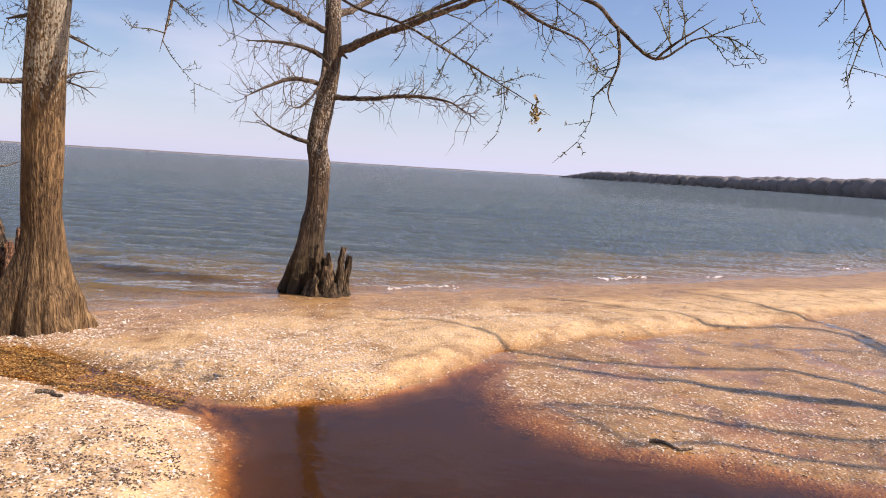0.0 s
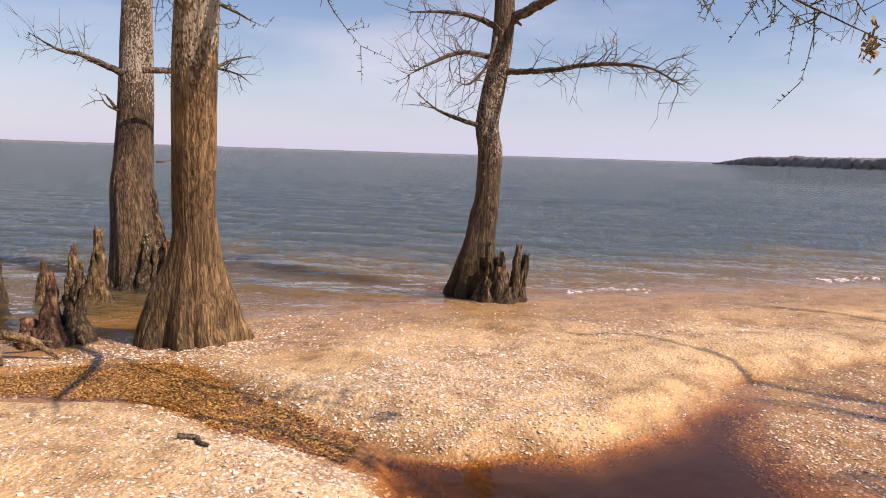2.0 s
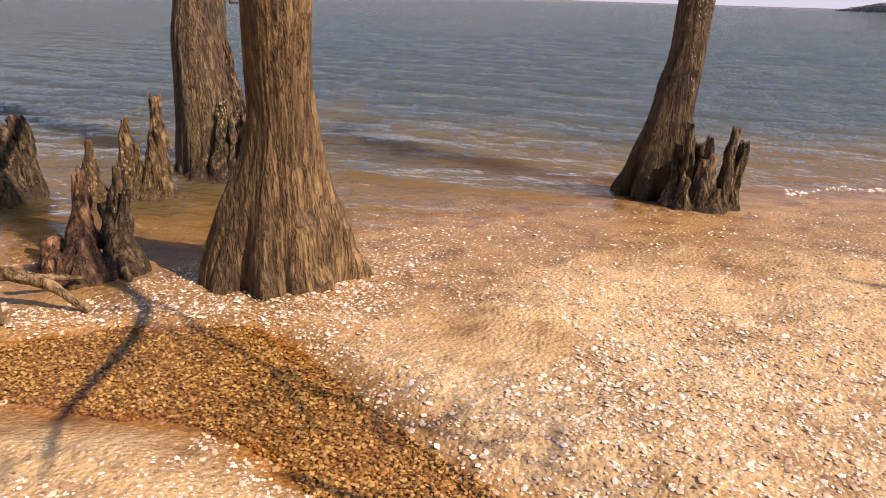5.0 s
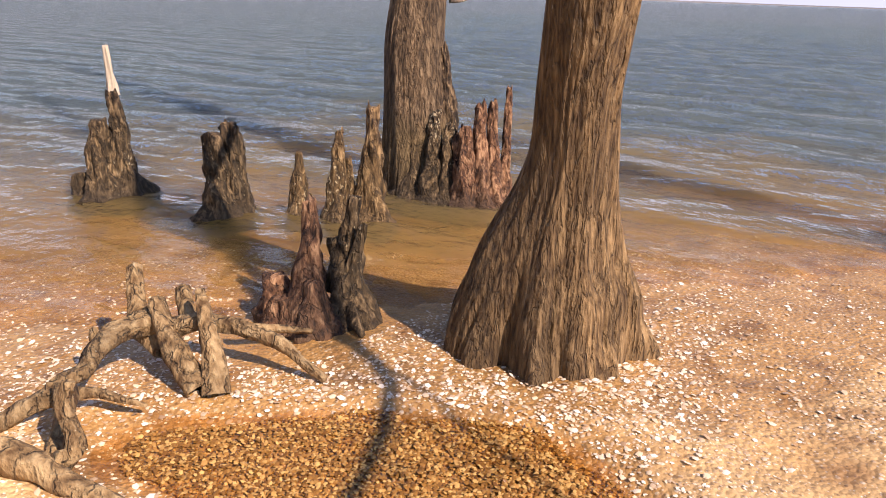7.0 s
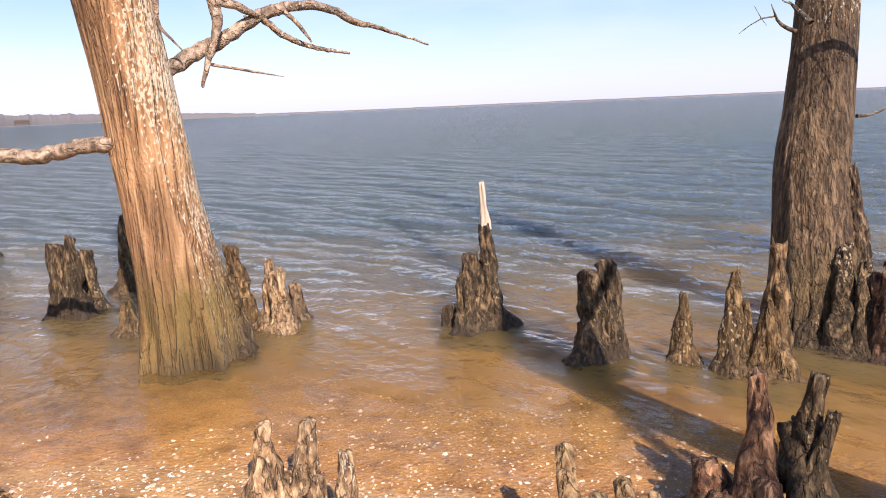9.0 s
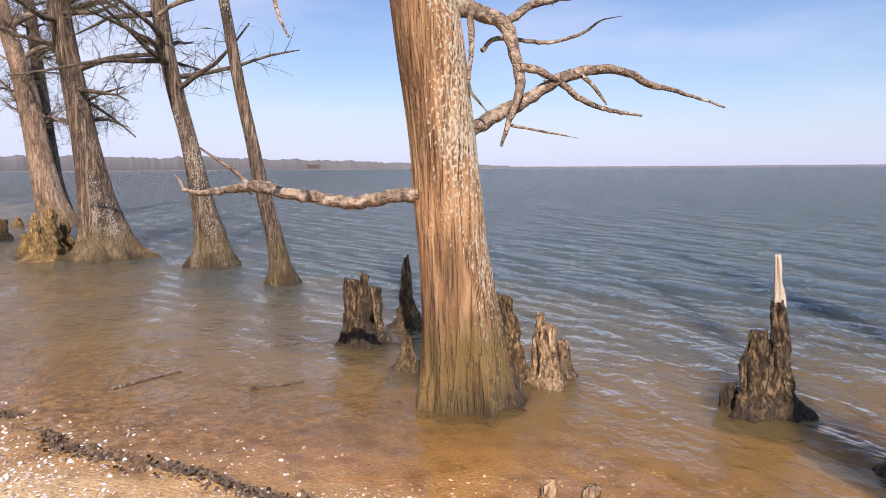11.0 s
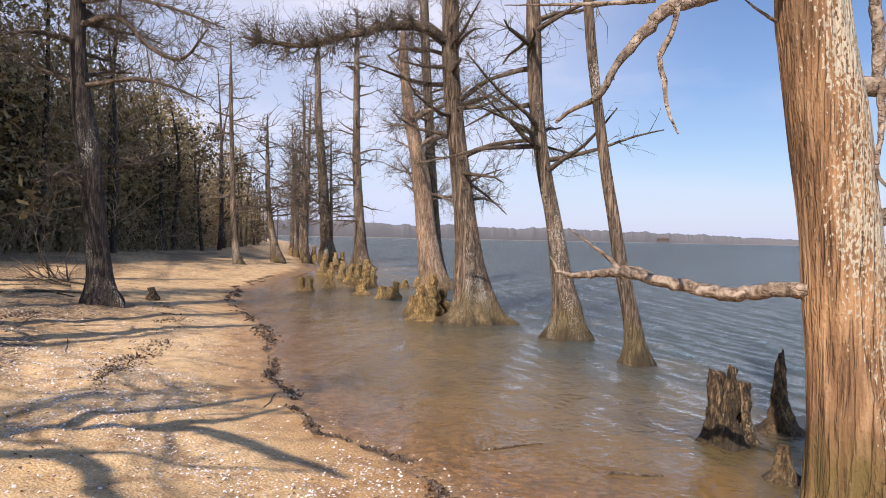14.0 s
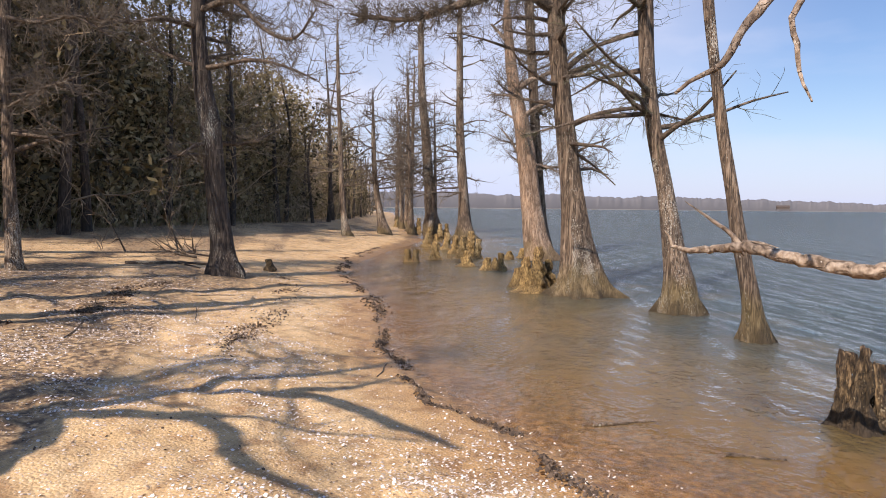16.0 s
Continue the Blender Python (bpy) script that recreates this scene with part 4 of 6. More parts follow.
limb(tree_c, [(-8.76, 5.24, 2.01, 0.059), (-8.76, 5.42, 2.11, 0.055), (-8.76, 5.70, 2.25, 0.050), (-8.76, 5.98, 2.42, 0.046), (-8.74, 6.17, 2.48, 0.041), (-8.72, 6.36, 2.51, 0.036), (-8.70, 6.55, 2.48, 0.031), (-8.73, 6.78, 2.40, 0.027), (-8.76, 7.04, 2.36, 0.022), (-8.79, 7.51, 2.25, 0.018)], 0.03)
limb(tree_c, [(-8.76, 5.98, 2.42, 0.030), (-8.74, 6.17, 2.28, 0.026), (-8.72, 6.41, 2.20, 0.021), (-8.70, 6.68, 2.16, 0.018)], 0.03)
limb(tree_c, [(-8.71, 6.16, 2.45, 0.021), (-8.66, 6.25, 2.35, 0.017), (-8.60, 6.31, 2.23, 0.013)], 0.03)
limb(tree_c, [(-8.82, 5.15, 2.93, 0.066), (-8.79, 5.42, 2.87, 0.059), (-8.75, 5.55, 2.80, 0.053), (-8.72, 5.61, 2.59, 0.046), (-8.68, 5.64, 2.35, 0.039), (-8.64, 5.54, 2.11, 0.033), (-8.61, 5.47, 1.92, 0.026)], 0.03)
limb(tree_c, [(-8.77, 5.56, 2.82, 0.033), (-8.76, 5.77, 2.96, 0.030), (-8.75, 6.09, 3.04, 0.027), (-8.74, 6.37, 3.11, 0.024), (-8.73, 6.52, 3.18, 0.021), (-8.72, 6.79, 3.16, 0.018), (-8.71, 7.11, 3.19, 0.015)], 0.03)
limb(tree_c, [(-8.71, 6.49, 3.17, 0.024), (-8.69, 6.55, 3.28, 0.018), (-8.66, 6.67, 3.41, 0.012)], 0.03)
limb(tree_c, [(-8.92, 5.43, 2.64, 0.021), (-8.94, 5.57, 2.74, 0.018), (-8.95, 5.99, 2.73, 0.016), (-8.97, 6.29, 2.82, 0.013), (-8.99, 6.47, 2.93, 0.010), (-9.01, 6.67, 2.98, 0.006)], 0.03)
limb(tree_c, [(-8.72, 5.27, 2.88, 0.027), (-8.69, 5.27, 2.62, 0.021), (-8.65, 5.24, 2.34, 0.016), (-8.61, 5.36, 2.16, 0.012)], 0.03)
limb(tree_c, [(-8.66, 5.62, 2.49, 0.032), (-8.69, 5.79, 2.47, 0.030), (-8.71, 5.96, 2.41, 0.027)], 0.03)
limb(tree_c, [(-8.71, 5.54, 2.08, 0.013), (-8.66, 5.82, 2.03, 0.010), (-8.60, 6.07, 1.98, 0.006)], 0.03)
limb(tree_c, [(-9.02, 5.37, 2.95, 0.041), (-9.06, 5.37, 3.32, 0.040), (-9.09, 5.34, 3.67, 0.039), (-9.13, 5.31, 4.20, 0.038)], 0.03)
limb(tree_c, [(-8.64, 4.80, 4.05, 0.061), (-8.41, 4.48, 3.65, 0.054), (-8.19, 4.15, 3.36, 0.047), (-8.01, 3.89, 3.23, 0.041), (-7.91, 3.72, 3.04, 0.036), (-7.82, 3.58, 2.85, 0.031), (-7.78, 3.49, 2.68, 0.027), (-7.76, 3.36, 2.61, 0.023), (-7.74, 3.26, 2.53, 0.020)], 0.03)
limb(tree_c, [(-7.89, 3.92, 3.25, 0.019), (-7.85, 3.89, 3.06, 0.017), (-7.81, 3.82, 2.90, 0.017), (-7.76, 3.84, 2.75, 0.015), (-7.72, 3.86, 2.58, 0.014), (-7.68, 3.91, 2.45, 0.013)], 0.03)
limb(tree_c, [(-7.96, 3.80, 3.26, 0.017), (-8.00, 3.61, 3.27, 0.014), (-8.02, 3.27, 3.28, 0.010), (-8.04, 2.92, 3.30, 0.007)], 0.03)
limb(tree_c, [(-8.73, 4.64, 3.34, 0.012), (-8.63, 4.50, 3.39, 0.009), (-8.54, 4.38, 3.45, 0.006)], 0.03)
tree_f = cypress(
    [(-14.75, 4.24, -0.02, 0.240), (-14.75, 4.21, 0.31, 0.169), (-14.75, 4.14, 0.75, 0.133), (-14.76, 3.95, 1.64, 0.111), (-14.77, 3.88, 2.08, 0.098), (-14.78, 3.72, 2.97, 0.089), (-14.79, 3.59, 3.86, 0.080), (-14.80, 3.47, 4.75, 0.080), (-14.81, 3.39, 5.64, 0.076)],
    9.0, 28, 0.15, bark_grey, "thin leaning bare cypress trunk in lake water")
tree_g = cypress(
    [(-17.30, 3.14, -0.03, 0.438), (-17.30, 3.14, 0.28, 0.340), (-17.30, 3.12, 0.61, 0.285), (-17.31, 3.03, 1.05, 0.219), (-17.32, 2.85, 2.14, 0.159), (-17.33, 2.62, 3.23, 0.142), (-17.34, 2.46, 4.33, 0.142), (-17.36, 2.39, 5.42, 0.142), (-17.37, 2.34, 6.52, 0.131)],
    10.5, 36, 1.60, bark_grey, "bare cypress with fine twigs and flared foot in water")
tree_h = cypress(
    [(-19.20, 1.02, -0.04, 0.736), (-19.20, 1.02, 0.30, 0.562), (-19.21, 0.95, 0.92, 0.399), (-19.22, 0.80, 2.17, 0.268), (-19.24, 0.63, 3.42, 0.218), (-19.25, 0.47, 4.67, 0.200), (-19.26, 0.36, 5.91, 0.193), (-19.27, 0.33, 7.16, 0.187)],
    13.0, 44, 1.00, bark_grey, "tall grey cypress with wide fluted foot in water")
limb(tree_h, [(-19.26, 0.33, 6.23, 0.150), (-18.82, -0.06, 6.49, 0.126), (-18.37, -0.66, 6.46, 0.104), (-17.92, -1.55, 6.16, 0.082), (-17.76, -2.50, 5.91, 0.064), (-17.61, -3.43, 5.99, 0.045), (-17.45, -3.78, 6.05, 0.027)], 7.00)
limb(tree_h, [(-19.24, 0.72, 3.73, 0.069), (-19.02, 1.38, 3.94, 0.055), (-18.80, 2.13, 3.99, 0.042), (-18.57, 2.63, 3.82, 0.030), (-18.35, 3.18, 3.64, 0.018)], 0.60)
limb(tree_h, [(-19.25, 0.53, 4.92, 0.075), (-19.27, 1.21, 5.42, 0.050), (-19.28, 1.77, 5.62, 0.025)], 0.60)
limb(tree_h, [(-19.25, 0.59, 4.85, 0.056), (-19.06, 1.36, 5.01, 0.037), (-18.87, 2.00, 4.46, 0.018)], 0.60)
limb(tree_h, [(-19.23, 0.75, 3.17, 0.044), (-19.04, 1.25, 2.85, 0.028), (-18.85, 1.75, 2.41, 0.012)], 0.40)
limb(tree_h, [(-19.23, 0.67, 3.04, 0.044), (-19.15, 1.11, 3.26, 0.028), (-19.07, 1.59, 3.41, 0.012)], 0.40)
tree_i = cypress(
    [(-29.00, -1.93, -0.02, 0.674), (-29.01, -2.16, 0.75, 0.470), (-29.03, -2.41, 2.39, 0.368), (-29.05, -2.67, 4.43, 0.327), (-29.07, -3.11, 6.47, 0.235), (-29.09, -3.31, 7.89, 0.184), (-29.10, -3.41, 8.91, 0.153)],
    10.0, 28, 0.40, wood_pale, "pale barkless cypress snag with worn foot in water")
limb(tree_i, [(-29.07, -3.09, 6.22, 0.143), (-29.07, -2.48, 6.57, 0.112), (-29.06, -1.67, 6.84, 0.082), (-29.06, -0.85, 7.50, 0.051)], 0.50)
limb(tree_i, [(-29.06, -2.78, 5.24, 0.112), (-29.06, -2.27, 5.55, 0.077), (-29.05, -1.66, 5.82, 0.041)], 0.40)
limb(tree_i, [(-29.09, -3.37, 8.00, 0.092), (-29.10, -3.72, 8.40, 0.066), (-29.10, -4.02, 8.71, 0.041)], 0.50)
tree_j = cypress(
    [(-30.00, -2.00, -0.05, 0.425), (-30.02, -2.20, 1.35, 0.255), (-30.04, -2.38, 3.47, 0.202), (-30.07, -2.61, 6.66, 0.180), (-30.09, -2.77, 8.78, 0.180), (-30.11, -2.89, 10.90, 0.170)],
    14.0, 18, 0.60, bark_grey, "straight slender grey cypress behind a pale snag")
tree_k1 = cypress(
    [(-42.16, -9.20, 0.05, 0.714), (-42.17, -9.27, 1.11, 0.404), (-42.19, -9.37, 2.66, 0.295), (-42.22, -9.61, 5.76, 0.248), (-42.25, -9.69, 8.87, 0.202), (-42.27, -9.74, 11.97, 0.171)],
    15.0, 18, 1.00, bark_grey, "tall bare cypress with whorled branches at the waterline")
tree_k2 = cypress(
    [(-50.63, -14.42, 0.10, 0.834), (-50.65, -14.58, 1.31, 0.493), (-50.66, -14.74, 2.83, 0.398), (-50.70, -15.07, 6.61, 0.341), (-50.74, -15.44, 10.40, 0.265), (-50.78, -15.57, 14.19, 0.189)],
    16.0, 18, 1.00, bark_grey, "tall leaning bare cypress among knees at the waterline")
tree_l = cypress(
    [(-36.00, -13.64, 0.24, 0.338), (-36.01, -13.82, 1.18, 0.182), (-36.02, -13.96, 2.48, 0.143), (-36.05, -14.08, 5.08, 0.117), (-36.07, -14.20, 7.68, 0.104), (-36.09, -14.27, 9.76, 0.078)],
    12.0, 14, 0.80, bark_grey, "slender grey cypress standing on the sand edge")
tree_l2 = cypress(
    [(-41.90, -14.24, 0.19, 0.493), (-41.91, -14.46, 1.08, 0.277), (-41.93, -14.78, 2.62, 0.185), (-41.95, -14.97, 4.15, 0.154), (-41.97, -15.05, 6.31, 0.123)],
    9.0, 14, 1.00, bark_grey, "small leaning cypress at the sandy water edge")
tree_m = cypress(
    [(-16.59, -6.43, 0.41, 0.378), (-16.59, -6.45, 0.69, 0.305), (-16.59, -6.50, 1.06, 0.256), (-16.58, -6.63, 2.03, 0.231), (-16.58, -6.75, 3.25, 0.231), (-16.58, -6.83, 3.86, 0.231), (-16.56, -6.95, 4.47, 0.207), (-16.56, -7.07, 5.69, 0.158), (-16.58, -7.09, 6.91, 0.146)],
    12.0, 44, 0.90, bark_shaded, "dark shaded cypress with flared foot on dry beach")
limb(tree_m, [(-16.58, -7.03, 6.18, 0.073), (-16.25, -5.87, 6.17, 0.058), (-15.85, -4.87, 5.42, 0.045), (-15.45, -3.93, 5.08, 0.032), (-15.01, -3.19, 5.46, 0.020)], 1.30)
limb(tree_m, [(-16.57, -6.95, 4.90, 0.061), (-16.21, -5.46, 4.92, 0.044), (-15.74, -4.37, 4.65, 0.029), (-15.25, -3.34, 4.24, 0.016)], 1.20)
limb(tree_m, [(-16.56, -7.07, 5.81, 0.073), (-15.67, -7.18, 5.77, 0.052), (-14.78, -7.29, 5.49, 0.032), (-13.91, -7.31, 5.37, 0.015)], 1.60)
limb(tree_m, [(-16.58, -6.73, 2.95, 0.049), (-15.79, -6.78, 2.96, 0.032), (-15.02, -6.78, 2.79, 0.016)], 0.50)
limb(tree_m, [(-16.59, -7.03, 6.66, 0.067), (-15.96, -5.52, 6.46, 0.047), (-15.30, -4.06, 5.97, 0.030), (-14.64, -2.64, 5.36, 0.015)], 1.20)
tree_n = cypress(
    [(-13.43, -8.83, 0.51, 0.195), (-13.43, -8.88, 0.92, 0.146), (-13.47, -8.98, 2.00, 0.119), (-13.53, -9.09, 3.62, 0.097), (-13.58, -9.14, 4.70, 0.092), (-13.64, -9.19, 5.78, 0.087)],
    11.0, 20, 0.80, bark_grey, "slim young brown tree standing on shaded sand")
limb(tree_n, [(-13.62, -9.17, 5.45, 0.049), (-13.13, -7.71, 5.11, 0.035), (-12.61, -6.35, 4.96, 0.023), (-12.05, -5.06, 4.46, 0.013)], 1.20)
limb(tree_n, [(-13.55, -9.07, 3.72, 0.038), (-12.71, -7.25, 3.83, 0.022), (-11.84, -5.52, 3.78, 0.009)], 0.80)

# ---- knees ----
knee([(-7.78, 7.29, -0.00, -7.93, 7.36, 0.79, 0.135, 0.038), (-7.89, 7.14, -0.00, -7.98, 7.22, 0.58, 0.117, 0.054), (-8.03, 7.05, -0.00, -8.05, 7.07, 0.16, 0.050, 0.032)], knee_dark, "tall tapering cypress knee with bleached white tip in shallows")
knee([(-6.77, 7.33, 0.00, -6.87, 7.39, 0.58, 0.120, 0.050), (-6.70, 7.44, -0.00, -6.81, 7.51, 0.64, 0.101, 0.054), (-6.86, 7.33, 0.00, -6.89, 7.36, 0.22, 0.051, 0.031)], knee_dark, "hollow broken dark cypress knee standing in shallows")
knee([(-6.32, 7.67, 0.00, -6.37, 7.75, 0.45, 0.078, 0.021)], knee_brown, "small pointed brown cypress knee in shallows")
knee([(-6.01, 7.73, -0.00, -6.07, 7.86, 0.64, 0.082, 0.027), (-5.95, 7.82, -0.00, -6.01, 7.89, 0.44, 0.036, 0.021)], knee_brown, "knobbly brown cypress knee beside a dark stub")
knee([(-5.81, 7.88, -0.00, -5.90, 8.03, 0.80, 0.116, 0.035)], knee_brown, "rounded tall brown cypress knee in shallows")
knee([(-5.43, 8.63, 0.00, -5.56, 8.84, 0.59, 0.087, 0.044), (-5.34, 8.72, 0.00, -5.51, 8.98, 0.76, 0.096, 0.039), (-5.26, 8.82, -0.00, -5.45, 9.07, 0.77, 0.066, 0.031), (-5.25, 8.96, -0.00, -5.41, 9.29, 0.87, 0.059, 0.023), (-5.52, 8.67, 0.00, -5.63, 8.85, 0.51, 0.075, 0.035)], knee_red, "cluster of reddish cypress knees at a trunk's foot")
knee([(-6.12, 8.69, 0.00, -6.27, 8.95, 0.73, 0.075, 0.037), (-5.94, 8.64, 0.00, -6.03, 8.82, 0.50, 0.091, 0.041), (-5.74, 8.63, 0.00, -5.87, 8.87, 0.65, 0.090, 0.036), (-5.61, 8.65, 0.00, -5.73, 8.85, 0.57, 0.080, 0.036), (-6.29, 8.80, -0.00, -6.36, 8.95, 0.40, 0.063, 0.034), (-5.76, 9.04, -0.03, -5.98, 9.15, 1.16, 0.149, 0.036)], knee_dark, "dark cypress knees crowded against a trunk")
knee([(-1.77, 9.46, 0.04, -1.80, 9.54, 0.50, 0.075, 0.034), (-1.68, 9.40, 0.04, -1.73, 9.50, 0.68, 0.070, 0.030), (-1.60, 9.36, 0.04, -1.57, 9.42, 0.42, 0.075, 0.040), (-1.51, 9.39, 0.04, -1.56, 9.47, 0.60, 0.068, 0.026), (-1.42, 9.42, 0.04, -1.37, 9.54, 0.68, 0.060, 0.034), (-1.34, 9.50, 0.04, -1.28, 9.58, 0.57, 0.056, 0.036), (-1.60, 9.52, 0.02, -1.63, 9.60, 0.52, 0.150, 0.060), (-1.47, 9.33, 0.04, -1.45, 9.36, 0.20, 0.065, 0.034), (-1.70, 9.34, 0.04, -1.71, 9.37, 0.27, 0.055, 0.026)], knee_dark, "broken ragged dark stump against a leaning cypress")
knee([(-5.00, 6.27, 0.06, -5.12, 6.44, 0.60, 0.090, 0.030), (-5.16, 6.24, 0.06, -5.23, 6.27, 0.22, 0.075, 0.046), (-5.07, 6.18, 0.05, -5.10, 6.20, 0.16, 0.070, 0.040), (-4.93, 6.20, 0.05, -4.97, 6.26, 0.26, 0.070, 0.034)], knee_red, "reddish knobbly cypress knee on wet sand")
curved_knee = knee([(-4.84, 6.42, 0.06, -4.99, 6.53, 0.40, 0.070, 0.050), (-4.97, 6.52, 0.32, -4.94, 6.56, 0.62, 0.050, 0.024), (-4.90, 6.46, 0.20, -4.86, 6.52, 0.50, 0.036, 0.017)], knee_dark, "dark curved cypress knee on wet sand")
for k, rows in enumerate(([(-4.86, 6.42, 0.14, 0.040), (-4.78, 6.34, 0.09, 0.030), (-4.68, 6.27, 0.05, 0.016)], [(-4.90, 6.38, 0.12, 0.036), (-4.90, 6.26, 0.07, 0.024), (-4.93, 6.16, 0.04, 0.012)])):
    t = Tubes()
    t.add(smooth_line(rows, 0.02), 9, 0.25, k * 4.1)
    part("root", t.mesh("root", knee_dark), curved_knee)
knee([(-6.45, 4.83, 0.03, -6.52, 4.89, 0.38, 0.085, 0.035), (-6.41, 5.01, 0.03, -6.47, 5.07, 0.36, 0.059, 0.032), (-6.07, 4.89, 0.05, -6.12, 4.94, 0.28, 0.048, 0.020), (-5.99, 4.98, 0.05, -6.06, 5.04, 0.37, 0.048, 0.022), (-6.44, 4.92, 0.03, -6.46, 4.95, 0.15, 0.048, 0.019)], knee_pale, "low weathered pale cypress knees on wet sand")
knee([(-10.73, 4.67, 0.00, -10.78, 4.69, 0.64, 0.098, 0.057), (-10.59, 4.77, -0.00, -10.65, 4.80, 0.71, 0.102, 0.040), (-10.78, 4.94, 0.00, -10.83, 4.94, 0.55, 0.088, 0.047)], knee_dark, "dark three-pronged cypress knee in lake water")
knee([(-11.28, 5.39, 0.00, -11.35, 5.40, 0.79, 0.133, 0.028)], knee_brown, "thin pointed cypress knee in lake water")
knee([(-9.71, 5.01, 0.00, -9.73, 5.02, 0.27, 0.105, 0.035)], knee_brown, "short stubby cypress knee in lake water")
knee([(-9.04, 5.95, -0.00, -9.08, 6.01, 0.55, 0.079, 0.033), (-8.90, 6.01, -0.00, -8.94, 6.02, 0.49, 0.100, 0.046), (-9.08, 6.23, -0.00, -9.11, 6.22, 0.31, 0.076, 0.038)], knee_pale, "ragged pale brown cypress knee in lake water")
knee([(-8.68, 5.48, 0.00, -8.72, 5.50, 0.57, 0.141, 0.064), (-9.25, 5.84, 0.00, -9.32, 5.79, 0.67, 0.120, 0.048)], knee_brown, "mossy buttress knee against a peeling cypress")
knee([(-19.30, -0.25, 0.00, -19.32, -0.23, 0.78, 0.221, 0.078), (-19.26, 0.05, -0.00, -19.29, 0.05, 1.01, 0.246, 0.078), (-19.76, 0.22, -0.00, -19.76, 0.16, 0.69, 0.199, 0.066), (-20.04, -0.65, 0.00, -20.06, -0.62, 0.45, 0.137, 0.068)], knee_gold, "ragged golden brown cypress knee beside fluted trunk")
knee([(-25.93, -5.96, -0.00, -25.94, -5.96, 0.43, 0.117, 0.087), (-25.98, -5.69, 0.00, -25.99, -5.69, 0.41, 0.107, 0.078)], knee_gold, "two short dark posts in shallow water")
knee([(-27.34, -5.50, 0.00, -27.35, -5.50, 0.63, 0.184, 0.072)], knee_gold, "single dark pointed knee in shallow water")
knee([(-35.09, -8.86, 0.00, -35.12, -8.81, 0.60, 0.19, 0.09)], knee_gold, "small brown cypress knee in shallow water", "knees along the waterline")
knee([(-33.46, -7.76, -0.00, -33.49, -7.71, 0.67, 0.18, 0.08)], knee_gold, "small brown cypress knee in shallow water", "knees along the waterline")
knee([(-32.77, -7.02, -0.00, -32.80, -6.97, 0.75, 0.20, 0.09)], knee_gold, "small brown cypress knee in shallow water", "knees along the waterline")
knee([(-30.70, -5.91, 0.00, -30.73, -5.86, 0.74, 0.21, 0.09)], knee_gold, "small brown cypress knee in shallow water", "knees along the waterline")
knee([(-28.34, -4.80, 0.00, -28.37, -4.76, 0.84, 0.19, 0.09)], knee_gold, "small brown cypress knee in shallow water", "knees along the waterline")
knee([(-29.56, -4.88, -0.00, -29.60, -4.84, 0.97, 0.22, 0.10)], knee_gold, "small brown cypress knee in shallow water", "knees along the waterline")
knee([(-28.46, -4.24, 0.00, -28.49, -4.20, 0.72, 0.17, 0.08)], knee_gold, "small brown cypress knee in shallow water", "knees along the waterline")
knee([(-25.05, -3.55, -0.00, -25.07, -3.52, 0.51, 0.20, 0.09)], knee_gold, "small brown cypress knee in shallow water", "knees along the waterline")
knee([(-24.01, -2.56, 0.00, -24.03, -2.53, 0.38, 0.15, 0.07)], knee_gold, "small brown cypress knee in shallow water", "knees along the waterline")
knee([(-24.10, -2.18, -0.00, -24.13, -2.14, 0.52, 0.15, 0.07)], knee_gold, "small brown cypress knee in shallow water", "knees along the waterline")
knee([(-24.83, -2.56, 0.00, -24.85, -2.53, 0.32, 0.12, 0.06)], knee_gold, "small brown cypress knee in shallow water", "knees along the waterline")
knee([(-28.71, -3.11, -0.00, -28.73, -3.07, 0.29, 0.15, 0.07)], knee_gold, "small brown cypress knee in shallow water", "knees along the waterline")
knee([(-29.67, -2.87, -0.00, -29.69, -2.83, 0.35, 0.15, 0.07)], knee_gold, "small brown cypress knee in shallow water", "knees along the waterline")
knee([(-58.59, -20.88, 0.00, -58.62, -20.84, 0.77, 0.24, 0.10)], knee_gold, "small brown cypress knee in shallow water", "knees along the waterline")
knee([(-56.00, -19.24, -0.00, -56.04, -19.20, 0.82, 0.23, 0.09)], knee_gold, "small brown cypress knee in shallow water", "knees along the waterline")
knee([(-54.87, -18.03, -0.00, -54.90, -17.99, 0.98, 0.27, 0.11)], knee_gold, "small brown cypress knee in shallow water", "knees along the waterline")
knee([(-52.66, -16.41, 0.00, -52.70, -16.38, 1.02, 0.26, 0.10)], knee_gold, "small brown cypress knee in shallow water", "knees along the waterline")
knee([(-40.39, -10.83, 0.00, -40.42, -10.80, 0.76, 0.19, 0.08)], knee_gold, "small brown cypress knee in shallow water", "knees along the waterline")
knee([(-43.16, -11.18, 0.00, -43.19, -11.15, 0.88, 0.20, 0.08)], knee_gold, "small brown cypress knee in shallow water", "knees along the waterline")
knee([(-46.31, -11.88, -0.00, -46.34, -11.85, 0.81, 0.22, 0.09)], knee_gold, "small brown cypress knee in shallow water", "knees along the waterline")

# bleached tip of the tall knee
tip = spire_mesh((-7.935, 7.37, 0.77, -7.99, 7.40, 1.12, 0.040, 0.020), bleached, 0.77, 0.02, 0.0)
part("bleached_tip", tip, bpy.data.objects["cypress_knee"], "bleached white wood tip")

knee([(-18.83, -6.8, 0.3, -18.83, -6.8, 0.52, 0.085, 0.07)], knee_dark, "short dark post stub standing in beach sand")

